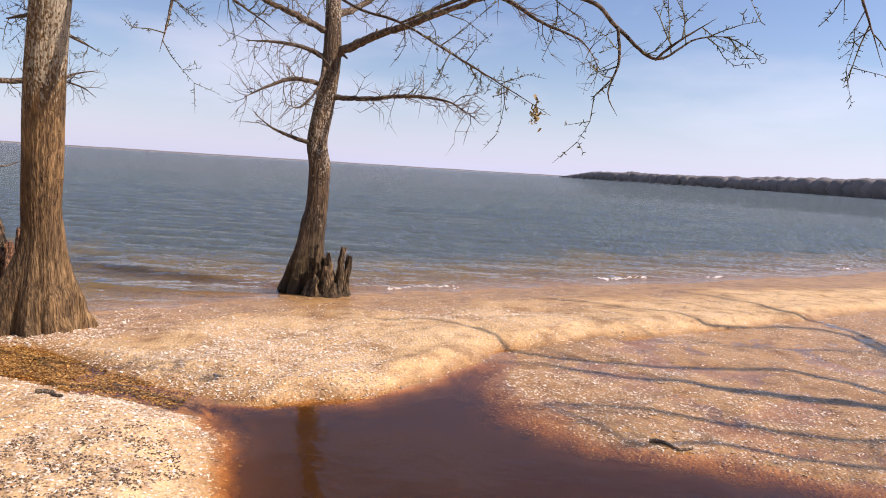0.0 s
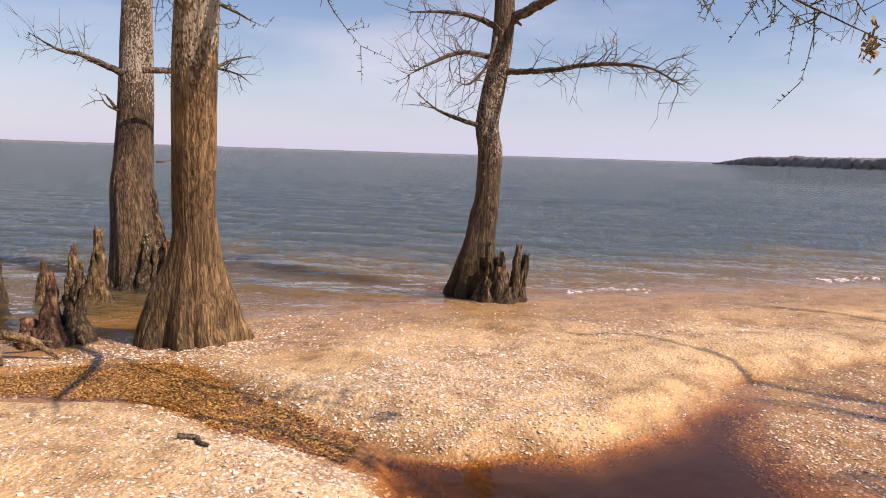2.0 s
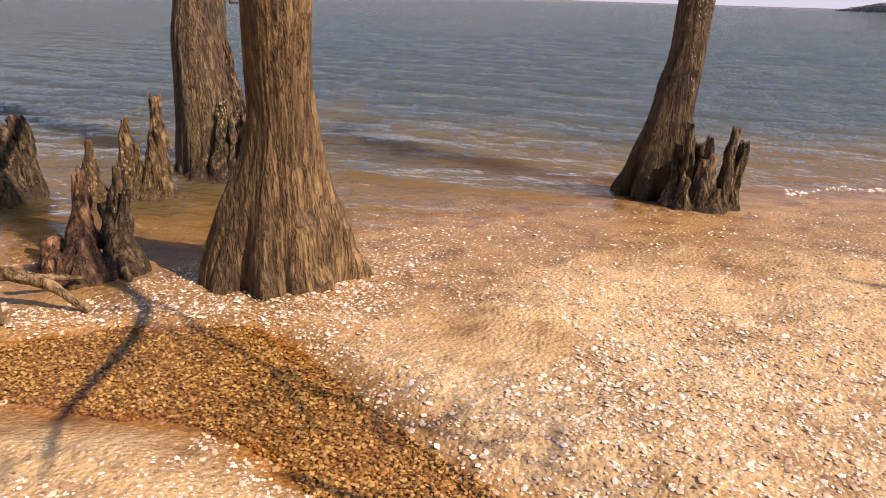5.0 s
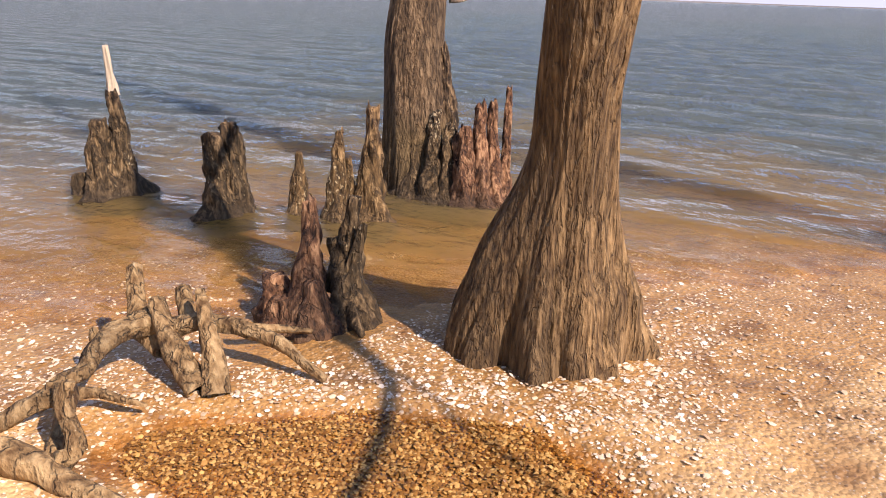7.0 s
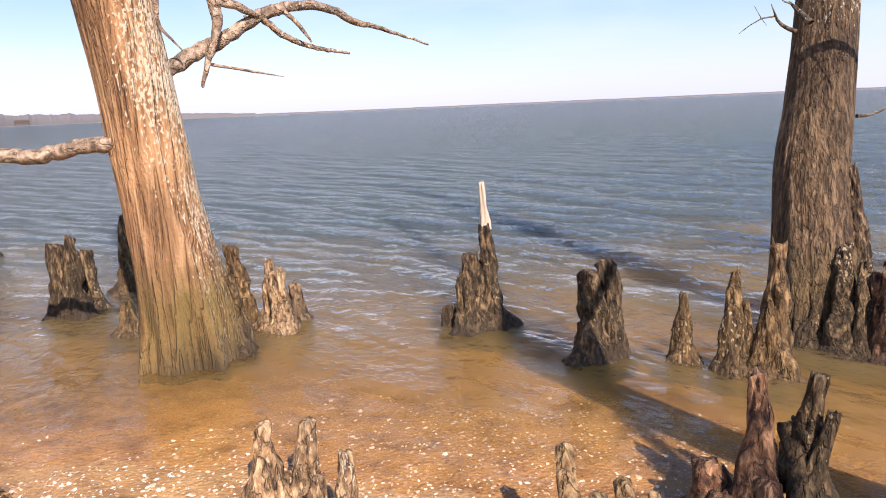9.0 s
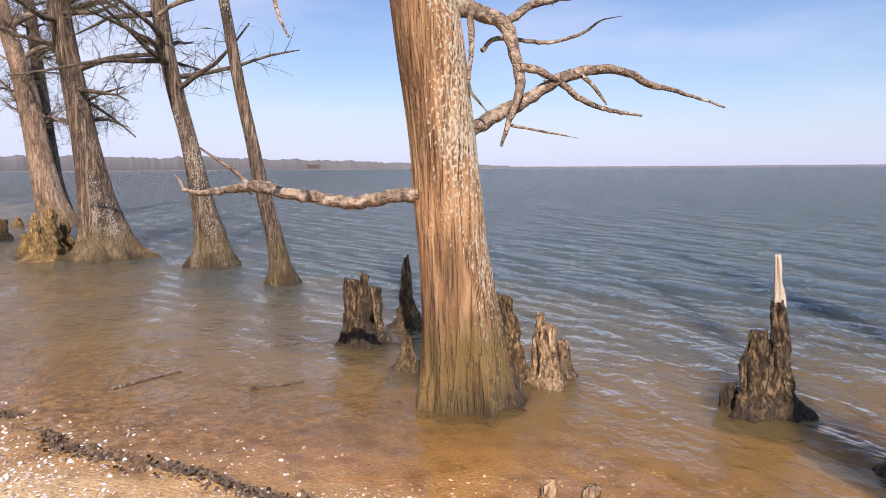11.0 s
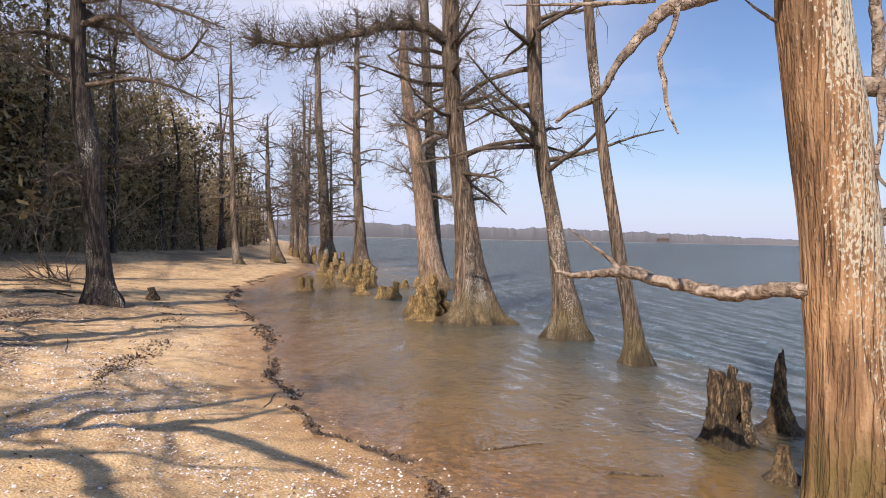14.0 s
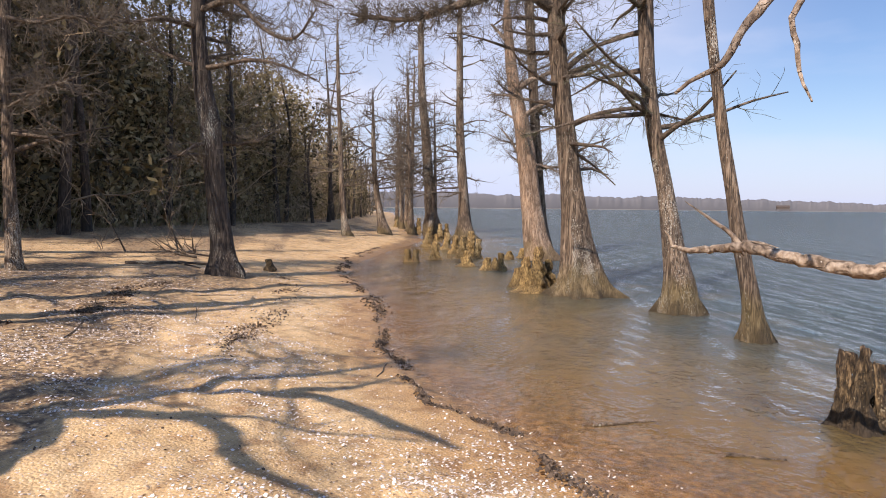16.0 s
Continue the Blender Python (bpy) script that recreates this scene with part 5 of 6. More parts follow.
# curled dry leaves caught on a hanging bough
rng = np.random.default_rng(8)
m = 40
c = np.array((0.56, 4.73, 2.25)) + rng.normal(0, 1, (m, 3)) * (0.022, 0.022, 0.045)
u, w = rng.normal(0, 1, (m, 3)), rng.normal(0, 1, (m, 3))
u *= 0.022 / np.linalg.norm(u, axis=1)[:, None]
w *= 0.016 / np.linalg.norm(w, axis=1)[:, None]
v = np.stack([c - u, c + w, c + u, c - w + (0, 0, 0.008)], 1).reshape(-1, 3)
leaf_bunch = mesh_of("leaf_cluster", v, np.arange(m * 4).reshape(-1, 4), leaf_dry, False)
part("leaf_cluster", leaf_bunch, tree_a, "bunch of curled dry brown leaves")["kind"] = "stuff"

# driftwood root stump on the beach
stump = tagged(new("driftwood_stump"), "weathered tan driftwood root stump on wet shell sand", "driftwood")
for k, rows in enumerate([
    [(-4.83, 5.51, 0.07, 0.049), (-4.91, 5.58, 0.22, 0.039), (-4.98, 5.62, 0.32, 0.030), (-5.05, 5.66, 0.41, 0.020)],
    [(-4.88, 5.49, 0.09, 0.046), (-5.03, 5.51, 0.19, 0.040), (-5.13, 5.54, 0.26, 0.034), (-5.23, 5.59, 0.35, 0.027)],
    [(-5.15, 5.54, 0.16, 0.045), (-5.29, 5.55, 0.22, 0.040), (-5.38, 5.60, 0.30, 0.036), (-5.46, 5.67, 0.42, 0.031)],
    [(-5.13, 5.66, 0.23, 0.039), (-5.18, 5.69, 0.30, 0.032), (-5.23, 5.72, 0.36, 0.025)],
    [(-5.15, 5.59, 0.24, 0.038), (-5.07, 5.62, 0.27, 0.034), (-4.99, 5.65, 0.29, 0.031)],
    [(-5.23, 5.55, 0.26, 0.045), (-5.26, 5.43, 0.26, 0.040), (-5.24, 5.32, 0.24, 0.035), (-5.21, 5.22, 0.19, 0.031), (-5.20, 5.12, 0.20, 0.027), (-5.17, 5.02, 0.16, 0.023)],
    [(-5.27, 5.38, 0.23, 0.026), (-5.31, 5.35, 0.23, 0.020), (-5.33, 5.36, 0.28, 0.015)],
    [(-5.06, 5.71, 0.24, 0.034), (-4.92, 5.76, 0.23, 0.029), (-4.77, 5.81, 0.19, 0.025), (-4.65, 5.83, 0.12, 0.020), (-4.55, 5.84, 0.07, 0.015)],
    [(-5.05, 5.86, 0.16, 0.022), (-4.94, 5.99, 0.13, 0.016), (-4.84, 6.10, 0.10, 0.010)],
    [(-5.11, 5.09, 0.23, 0.034), (-5.03, 5.03, 0.17, 0.032), (-4.97, 4.96, 0.13, 0.029), (-4.91, 4.89, 0.08, 0.026)],
    [(-5.13, 5.12, 0.17, 0.023), (-5.07, 5.18, 0.17, 0.018), (-4.99, 5.23, 0.14, 0.012), (-4.93, 5.28, 0.11, 0.006)],
    [(-5.15, 5.12, 0.19, 0.033), (-5.20, 5.00, 0.16, 0.031), (-5.25, 4.89, 0.11, 0.028), (-5.32, 4.76, 0.07, 0.026), (-5.36, 4.66, 0.05, 0.023)],
    [(-4.96, 4.78, 0.20, 0.053), (-4.86, 4.82, 0.17, 0.045), (-4.77, 4.85, 0.13, 0.038), (-4.66, 4.90, 0.08, 0.030), (-4.57, 4.93, 0.04, 0.023)],
    [(-4.85, 4.88, 0.12, 0.036), (-4.81, 4.93, 0.19, 0.030), (-4.87, 4.95, 0.31, 0.024), (-4.87, 4.98, 0.38, 0.018)],
]):
    t = Tubes()
    line = smooth_line(rows, 0.02)
    line[:, 3] *= 1.1
    t.add(line, 12, 0.32, k * 5.3)
    part("root", t.mesh("root", driftwood_mat), stump)


# ---- loose sticks and debris ----
def stick(a, b, r, label, sag=0.0):
    rng = np.random.default_rng(int(abs(a[0] * 100)))
    rows = []
    for f in (0, 0.35, 0.7, 1):
        x, y = a[0] + (b[0] - a[0]) * f + rng.normal(0, 0.02), a[1] + (b[1] - a[1]) * f + rng.normal(0, 0.02)
        z = max(float(ground_height(x, y)), -0.005) + r * 0.6 + sag * math.sin(f * 3.1)
        rows.append((x, y, z, r * (1 - 0.5 * f)))
    t = Tubes()
    t.add(smooth_line(rows, 0.04), 7, 0.2, a[0])
    return tagged(new("stick", t.mesh("stick", limb_brown)), label, "stick", "sticks on the beach")


for a, b, r in [((0.35, 4.55), (0.75, 4.75), 0.018), ((1.5, 4.6), (1.75, 4.5), 0.015), ((-2.45, 5.12), (-1.95, 4.98), 0.012), ((-2.6, 4.4), (-2.4, 4.35), 0.02),
                ((-9.9, 2.6), (-10.2, 3.1), 0.014), ((-9.5, 3.7), (-9.55, 4.05), 0.018), ((-10.5, 0.2), (-11.2, 0.0), 0.01), 
                ((-11.5, -3.0), (-12.6, -3.9), 0.009), ((-14.0, -4.3), (-13.4, -4.7), 0.010), ((-16.5, -9.2), (-18.5, -8.0), 0.05), ((-18.0, -9.6), (-17.2, -7.6), 0.03),
                ((-12.2, -4.6), (-14.2, -5.9), 0.010), ((-9.6, -3.3), (-10.9, -4.2), 0.008), ((-15.2, -3.9), (-16.6, -4.4), 0.010)]:
    stick(a, b, r, "dry brown stick lying on the sand")

branch_pile = tagged(new("fallen_branch"), "fallen dry branch with bare twigs on shaded sand", "branch")
rng = np.random.default_rng(31)
for k in range(9):
    x, y = -19.5 + rng.normal(0, 0.5), -10.2 + rng.normal(0, 0.5)
    t = Tubes()
    sprig(t, rng, (x, y, float(ground_height(x, y)) + 0.03), (rng.normal(0, 1), rng.normal(0, 1), 0.35), rng.uniform(0.8, 1.6), 0.03, 2)
    part("bough", t.mesh("bough", limb_brown), branch_pile)


def flakes(name, x, y, size, material, label, category, flat=0.35, lift=0.2, seed=1):
    """Countless small curved chips that lie on the ground, in one mesh."""
    rng = np.random.default_rng(seed)
    n = len(x)
    z = ground_height(x, y)
    a = rng.uniform(0, 6.28, n)
    wide = rng.uniform(0.55, 1.0, n)
    tx, ty = rng.normal(0, flat, n), rng.normal(0, flat, n)
    v = np.zeros((n, 6, 3))
    for k in range(5):
        b = k * 2 * math.pi / 5
        lx, ly = np.cos(b) * size * rng.uniform(0.75, 1.15, n), np.sin(b) * size * wide * rng.uniform(0.75, 1.15, n)
        v[:, k, 0] = x + lx * np.cos(a) - ly * np.sin(a)
        v[:, k, 1] = y + lx * np.sin(a) + ly * np.cos(a)
        v[:, k, 2] = z + lx * tx + ly * ty + size * lift
    v[:, 5] = v[:, :5].mean(1)
    v[:, 5, 2] += size * 0.35
    base = np.arange(n)[:, None] * 6
    f = np.concatenate([base + np.array([k, (k + 1) % 5, 5]) for k in range(5)])
    return tagged(new(name, mesh_of(name, v.reshape(-1, 3), f, material, False)), label, category, kind="stuff")


rng = np.random.default_rng(12)
n = 460000
x, y = rng.uniform(-7.5, 5.5, n), rng.uniform(3.0, 13.0, n)
s, z = shore_distance(x, y), ground_height(x, y)
near = np.exp(-np.maximum(np.hypot(x + 3.2, y - 5.2) - 1.5, 0) / 2.6)
brook_d, _ = to_line(x, y, BROOK)
in_brook = brook_d < np.interp(x, [-4.9, -4.3, -3.7, -3.0, -2.2], [0.10, 0.30, 0.40, 0.24, 0.15])
ok = (s > -1.2) & ~in_brook & (rng.uniform(0, 1, n) < np.interp(z, [0.0, 0.03, 0.07], [0.3, 0.6, 1.0]) * near * np.interp(field(x * 1.1, y * 1.1, 33), [0.25, 0.7], [0.25, 1.0])) & (field(x * 0.8, y * 0.8, 34) < 0.8)
flakes("shell_fragments", x[ok], y[ok], rng.uniform(0.0035, 0.0105, ok.sum()) * rng.choice([1, 1, 1, 1, 1.8], ok.sum()), shell_mat,
       "broken white and tan shell fragments on sand", "shells", 0.2, seed=2)
n = 60000
x, y = rng.uniform(-5.0, -1.8, n), rng.uniform(4.6, 6.1, n)
brook_d, _ = to_line(x, y, BROOK)
amber = brook_d < np.interp(x, [-4.9, -4.3, -3.7, -3.0, -2.2], [0.10, 0.32, 0.43, 0.25, 0.16]) + 0.08 * (field(x * 4, y * 4, 38) - 0.5)
flakes("stained_shell_bed", x[amber], y[amber], rng.uniform(0.004, 0.0115, amber.sum()), amber_shell, "wet amber-stained shell bits in a brook", "shells", 0.25, 1.1, seed=7)
n = 90000
x, y = rng.uniform(-0.9, 6.5, n), rng.uniform(3.6, 10.5, n)
ok = inside(x, y, POOL) & (ground_height(x, y) > np.where(x > -0.4, -0.035, 0.03)) & (rng.uniform(0, 1, n) < np.interp(field(x * 1.4, y * 1.4, 36), [0.3, 0.7], [0.1, 0.75]))
flakes("shell_fragments", x[ok], y[ok], rng.uniform(0.005, 0.013, ok.sum()), shell_mat, "small shell fragments on the wet flat", "shells", 0.2, seed=8)
n = 300000
x, y = rng.uniform(-19, -3.2, n), rng.uniform(-9, 4.2, n)
s = shore_distance(x, y)
near = np.exp(-np.maximum(np.hypot(x + 4.5, y - 2.0) - 3, 0) / 5.0) * (np.arctan2(3.4 - y, -3.6 - x) < 1.25)
band = field((x * 0.5 + y * 0.86) * 0.45, (y * 0.5 - x * 0.86) * 1.6, 37)
ok = (s > -0.6) & (rng.uniform(0, 1, n) < np.interp(s, [-0.6, 0.3, 1.3], [0.03, 0.15, 1.0]) * near * np.interp(0.5 * field(x * 0.9, y * 0.9, 35) + 0.5 * band, [0.38, 0.62], [0.08, 1.0]))
flakes("shell_fragments", x[ok], y[ok], rng.uniform(0.006, 0.017, ok.sum()), pale_shell, "pale broken shell fragments scattered over beach sand", "shells", seed=3)

# strand line of dark bark bits and twigs along the water's edge, and litter on the upper beach


def strand(line, n, wide, small, large, label, seed):
    """Bark bits and twigs washed up along a line."""
    seg = np.array(line)
    pick, f = rng.integers(0, len(line) - 1, n), rng.uniform(0, 1, n)
    x = seg[pick, 0] + (seg[pick + 1, 0] - seg[pick, 0]) * f + rng.normal(0, wide, n) * rng.choice([1, 1, 1, 3], n)
    y = seg[pick, 1] + (seg[pick + 1, 1] - seg[pick, 1]) * f + rng.normal(0, wide, n)
    gaps = field(x * 2.2, y * 2.2, 53) + rng.normal(0, 0.08, n) > 0.36
    x, y, n = x[gaps], y[gaps], int(gaps.sum())
    wave = 0.30 * (field(x * 1.5, y * 1.5, 52) - 0.5)
    flakes("strand_litter", x + wave, y - wave, rng.uniform(small, large, n), debris_mat, label, "debris", 0.6, 0.3, seed)


# packed dark chips here also stand in for the shadow under the scarp
strand(WRACK[:6], 7500, 0.030, 0.005, 0.022, "dark bark chips drawing the strand line and scarp shadow", 4)
strand(WRACK[5:], 3000, 0.06, 0.01, 0.03, "dark bark chips along the far strand line", 14)
strand([(-8.6, -4.9), (-9.6, -4.3), (-10.4, -4.2), (-11.3, -4.7), (-12.6, -5.5), (-14.6, -6.4)], 2600, 0.09, 0.008, 0.028, "dark leaf litter lying in a line on sand", 15)
strand([(-9.9, -1.6), (-11.4, -2.2), (-13.2, -2.9), (-15.6, -4.2), (-18.5, -6.2)], 1500, 0.11, 0.008, 0.024, "thin line of old bark litter on sand", 16)
n = 60000
x, y = rng.uniform(-40, -5, n), rng.uniform(-22, 2, n)
s = shore_distance(x, y)
ok = (s > 1.2) & (field(x * 0.9 + 0.4 * y, y * 0.35, 57) > 0.5) & (rng.uniform(0, 1, n) < np.clip(s / 9, 0.12, 1))
flakes("leaf_litter", x[ok], y[ok], rng.uniform(0.005, 0.017, ok.sum()), debris_mat, "dry brown leaves and bark bits on sand", "leaves", 0.5, 0.3, 5)
n = 8000
x, y = rng.uniform(-2.75, -1.2, n), rng.uniform(2.8, 4.15, n)
ok = (np.hypot(x + 1.85, (y - 3.45) * 1.2) < 0.58 + 0.3 * (field(x * 3, y * 3, 58) - 0.5)) & (field(x * 9, y * 9, 59) > 0.42)
flakes("bark_litter", x[ok], y[ok], rng.uniform(0.003, 0.010, ok.sum()), debris_mat, "dark bark crumbs on the sand bank", "debris", 0.5, 0.25, 6)

# foam where small waves break
n = 900
f = rng.uniform(0, 1, n)
seg = np.array([(-0.8, 10.1), (1.5, 11.6), (3.2, 12.6), (5.5, 13.9), (8.0, 15.5), (11.5, 17.7)])
q = f * 4.999
i = q.astype(int)
x = seg[i, 0] + (seg[i + 1, 0] - seg[i, 0]) * (q - i)
y = seg[i, 1] + (seg[i + 1, 1] - seg[i, 1]) * (q - i) + rng.normal(0.25, 0.07, n) + 0.5 * (field(q * 4, q * 0, 63) - 0.5)
ok = (field(x * 1.6, y * 0.3, 62) > 0.62) & (rng.uniform(0, 1, n) < 0.6)
x, y = x[ok], y[ok]
size = rng.uniform(0.006, 0.022, len(x))
v = np.zeros((len(x), 5, 3))
for k, (a, b) in enumerate(((1, 0), (0, 1), (-1, 0), (0, -1))):
    v[:, k] = np.stack([x + a * size * 1.6, y + b * size * 0.7, np.full(len(x), 0.004)], 1)
v[:, 4] = np.stack([x, y, 0.012 + size * 0.5], 1)
base = np.arange(len(x))[:, None] * 5
tagged(new("foam", mesh_of("foam", v.reshape(-1, 3), np.concatenate([base + np.array([k, (k + 1) % 4, 4]) for k in range(4)]), foam_mat)), "white foam on small breaking waves", "foam", kind="stuff")


# ---- woods behind the beach ----
def forest_kind(seed, height, evergreen):
    """A leafless woodland tree with a haze of buds and dry leaves, or an evergreen."""
    rng = np.random.default_rng(seed)
    tree = new("forest_tree")
    r0 = height * rng.uniform(0.0095, 0.014)
    rows = [(0, 0, -0.4, r0 * 1.3), (rng.normal(0, 0.1), rng.normal(0, 0.1), height * 0.2, r0), (rng.normal(0, 0.4), rng.normal(0, 0.4), height * 0.6, r0 * 0.7), (rng.normal(0, 0.6), rng.normal(0, 0.6), height, r0 * 0.15)]
    line = smooth_line(rows, 0.8)
    t = Tubes()
    t.add(line, 7, 0.1, seed)
    part("trunk", t.mesh("trunk", bark_shaded), tree)
    t = Tubes()
    tips = []
    for k in range(13):
        f = rng.uniform(0.12, 0.97)
        i = min(len(line) - 2, int(f * (len(line) - 1)))
        a = rng.uniform(0, 6.28)
        d = np.array([math.cos(a), math.sin(a), rng.uniform(0.0, 0.8)])
        ln = height * rng.uniform(0.10, 0.24) * (1.15 - 0.6 * f)
        sprig(t, rng, line[i][:3], d, ln, 0.05 * (1.2 - f), 2, 0, 0.3)
        tips += [line[i][:3] + unit(d) * ln * g for g in (0.5, 0.8, 1.0)]
    part("crown", t.mesh("crown", wood_twig), tree)["kind"] = "stuff"
    m = 900 if evergreen else 450
    c = np.array(tips)[rng.integers(0, len(tips), m)] + rng.normal(0, 0.55, (m, 3))
    size = rng.uniform(0.10, 0.30, m) if evergreen else rng.uniform(0.04, 0.11, m)
    u, w = rng.normal(0, 1, (m, 3)), rng.normal(0, 1, (m, 3))
    u /= np.linalg.norm(u, axis=1)[:, None]
    w /= np.linalg.norm(w, axis=1)[:, None]
    v = np.stack([c - u * size[:, None], c + w * size[:, None] * 0.6, c + u * size[:, None], c - w * size[:, None] * 0.5], 1).reshape(-1, 3)
    part("foliage", mesh_of("leaves", v, np.arange(m * 4).reshape(-1, 4), leaf_green if evergreen else leaf_dry, False), tree)["kind"] = "stuff"
    return tree


EDGE = [(-9, -17.5), (-20.7, -18.6), (-30, -19.8), (-38, -20.9), (-50, -24), (-70, -31), (-110, -49), (-160, -72)]
kinds = [forest_kind(300 + k, h, e) for k, (h, e) in enumerate([(15, False), (18, False), (13, False), (17, False), (12, True), (16, True), (14, False)])]
for k in kinds:
    tagged(k, "tall evergreen with dark dull leaves in the woods" if k in kinds[4:6] else "leafless brown tree in dense woods behind the beach", "tree", "trees of the woods")
rng = np.random.default_rng(77)
seg = np.array(EDGE)
spots = []
for row in range(7):
    x = -8.0 - rng.uniform(0, 2)
    while x > -150:
        y = np.interp(-x, -seg[:, 0], seg[:, 1]) - 0.4 - row * 2.6 + rng.normal(0, 0.9)
        spots.append((x, y, row))
        x -= (2.1 + 0.03 * -x + 0.25 * row) * rng.uniform(0.6, 1.4)
used = 0
for k, (x, y, row) in enumerate(spots):
    kind = int(rng.choice(7, p=[0.09, 0.1, 0.07, 0.1, 0.3, 0.28, 0.06] if x > -27 else [0.2, 0.2, 0.14, 0.2, 0.09, 0.07, 0.1]))
    s = rng.uniform(0.8, 1.15) * float(np.interp(x, [-60, -24], [0.72, 1.0]))
    m = pose(x, y, float(ground_height(x, y)), rng.normal(0, 2), rng.normal(0, 2), rng.uniform(0, 360)) @ Matrix.Diagonal((s, s, s, 1))
    if used < len(kinds) and kind == used:
        kinds[used].matrix_basis = m
        used += 1
    elif k % 3 != 2 or row < 2:
        copy_thing(kinds[kind], m)
for kind in kinds[used:]:
    kind.matrix_basis = pose(-40 - used, -30, float(ground_height(-40, -30)))

# undergrowth at the edge of the woods: dead stems and brush
t = Tubes()
for k in range(900):
    x = rng.uniform(-110, -8) if k > 500 else rng.uniform(-50, -10)
    y = np.interp(-x, -seg[:, 0], seg[:, 1]) - rng.uniform(-0.8, 5)
    sprig(t, rng, (x, y, float(ground_height(x, y)) - 0.05), (rng.normal(0, 0.25), rng.normal(0, 0.25), 1), rng.uniform(0.8, 2.8), rng.uniform(0.008, 0.02), 1, 0, 0.2)
tagged(new("undergrowth", t.mesh("undergrowth", wood_twig)), "brown bare brush at the foot of the woods", "undergrowth", kind="stuff")
m = 150000
x = np.where(rng.uniform(0, 1, m) < 0.5, rng.uniform(-52, -16, m), -8 - rng.uniform(0, 1, m) ** 1.3 * 120)
y = np.interp(-x, -seg[:, 0], seg[:, 1]) - 0.6 - rng.uniform(0, 1, m) ** 1.6 * 22
z = ground_height(x, y) + rng.uniform(0, 1, m) ** 1.1 * np.interp(x, [-100, -50, -24], [8, 10, 13]) * (0.7 + 0.6 * field(x * 0.3, y * 0.3, 86))
c = np.stack([x, y, z], 1)
size = rng.uniform(0.06, 0.22, m)
u, w = rng.normal(0, 1, (m, 3)), rng.normal(0, 1, (m, 3))
u /= np.linalg.norm(u, axis=1)[:, None]
w /= np.linalg.norm(w, axis=1)[:, None]
v = np.stack([c - u * size[:, None], c + w * size[:, None] * 0.6, c + u * size[:, None], c - w * size[:, None] * 0.5], 1).reshape(-1, 3)
tagged(new("brush_leaves", mesh_of("brush_leaves", v, np.arange(m * 4).reshape(-1, 4), leaf_dry, False)), "dry brown leaves hanging in dense brush", "leaves", kind="stuff")

# dark evergreen thicket that closes the near end of the woods
m = 200000
x = -6 - rng.uniform(0, 1, m) * 30
back = rng.uniform(0, 1, m)
y = np.interp(-x, -seg[:, 0], seg[:, 1]) - 2.5 - back * 13
z = ground_height(x, y) + rng.uniform(0, 1, m) ** 1.15 * np.interp(field(x * 0.3, y * 0.3, 82), [0.2, 0.8], [14, 25]) * np.interp(x, [-36, -24], [0.40, 1.0])
ok = (field(x * 0.8 + z * 0.5, z * 0.8 + y * 0.3, 83) > 0.36) & (rng.uniform(0, 1, m) < np.interp(x, [-34, -24], [0.25, 1.0]))
c = np.stack([x, y, z], 1)[ok]
m = len(c)
size = rng.uniform(0.10, 0.30, m)
u, w = rng.normal(0, 1, (m, 3)), rng.normal(0, 1, (m, 3))
u /= np.linalg.norm(u, axis=1)[:, None]
w /= np.linalg.norm(w, axis=1)[:, None]
v = np.stack([c - u * size[:, None], c + w * size[:, None] * 0.6, c + u * size[:, None], c - w * size[:, None] * 0.5], 1).reshape(-1, 3)
tagged(new("thicket", mesh_of("thicket", v, np.arange(m * 4).reshape(-1, 4), leaf_green, False)), "dark evergreen thicket behind the beach", "thicket", kind="stuff")

# haze of bare twigs high in the woods
m = 230000
x = -9 - rng.uniform(0, 1, m) ** 1.35 * 105
y = np.interp(-x, -seg[:, 0], seg[:, 1]) - 1.0 - rng.uniform(0, 1, m) ** 0.8 * 22
z = ground_height(x, y) + rng.uniform(0, 1, m) ** 0.9 * np.interp(x, [-80, -40, -24], [7, 11, 14]) * (0.65 + 0.6 * field(x * 0.25, y * 0.25, 84))
c = np.stack([x, y, z], 1)[field(x * 0.5 + z * 0.2, y * 0.4 + z * 0.6, 85) > 0.32]
m = len(c)
size = rng.uniform(0.15, 0.65, m)
u = rng.normal(0, 1, (m, 3)) + (0, 0, 0.5)
u /= np.linalg.norm(u, axis=1)[:, None]
w = np.cross(u, rng.normal(0, 1, (m, 3)))
w *= (rng.uniform(0.010, 0.034, m) * np.interp(c[:, 0], [-80, -15], [1.8, 0.8]) / np.linalg.norm(w, axis=1))[:, None]
bend = rng.normal(0, 0.12, (m, 3)) * size[:, None]
v = np.stack([c - u * size[:, None], c + w + bend, c + u * size[:, None], c - w + bend], 1).reshape(-1, 3)
tagged(new("twig_haze", mesh_of("twig_haze", v, np.arange(m * 4).reshape(-1, 4), wood_twig, False)), "tangle of bare brown twigs high in the woods", "twigs", kind="stuff")


# ---- small cypresses along the far beach, and bare trees behind the walker that shade the sand ----
def plain_cypress(x, y, h, r, lean, crown, label, low=None):
    z = max(float(ground_height(x, y)), -0.1)
    rows = [(x + lean[0] * f * h, y + lean[1] * f * h, z + f * h, r * g) for f, g in ((0, 2.3), (0.03, 1.7), (0.08, 1.2), (0.2, 1.0), (0.5, 0.75), (0.9, 0.3))]
    return cypress(rows, h + z, 14, crown, bark_grey, label, low)


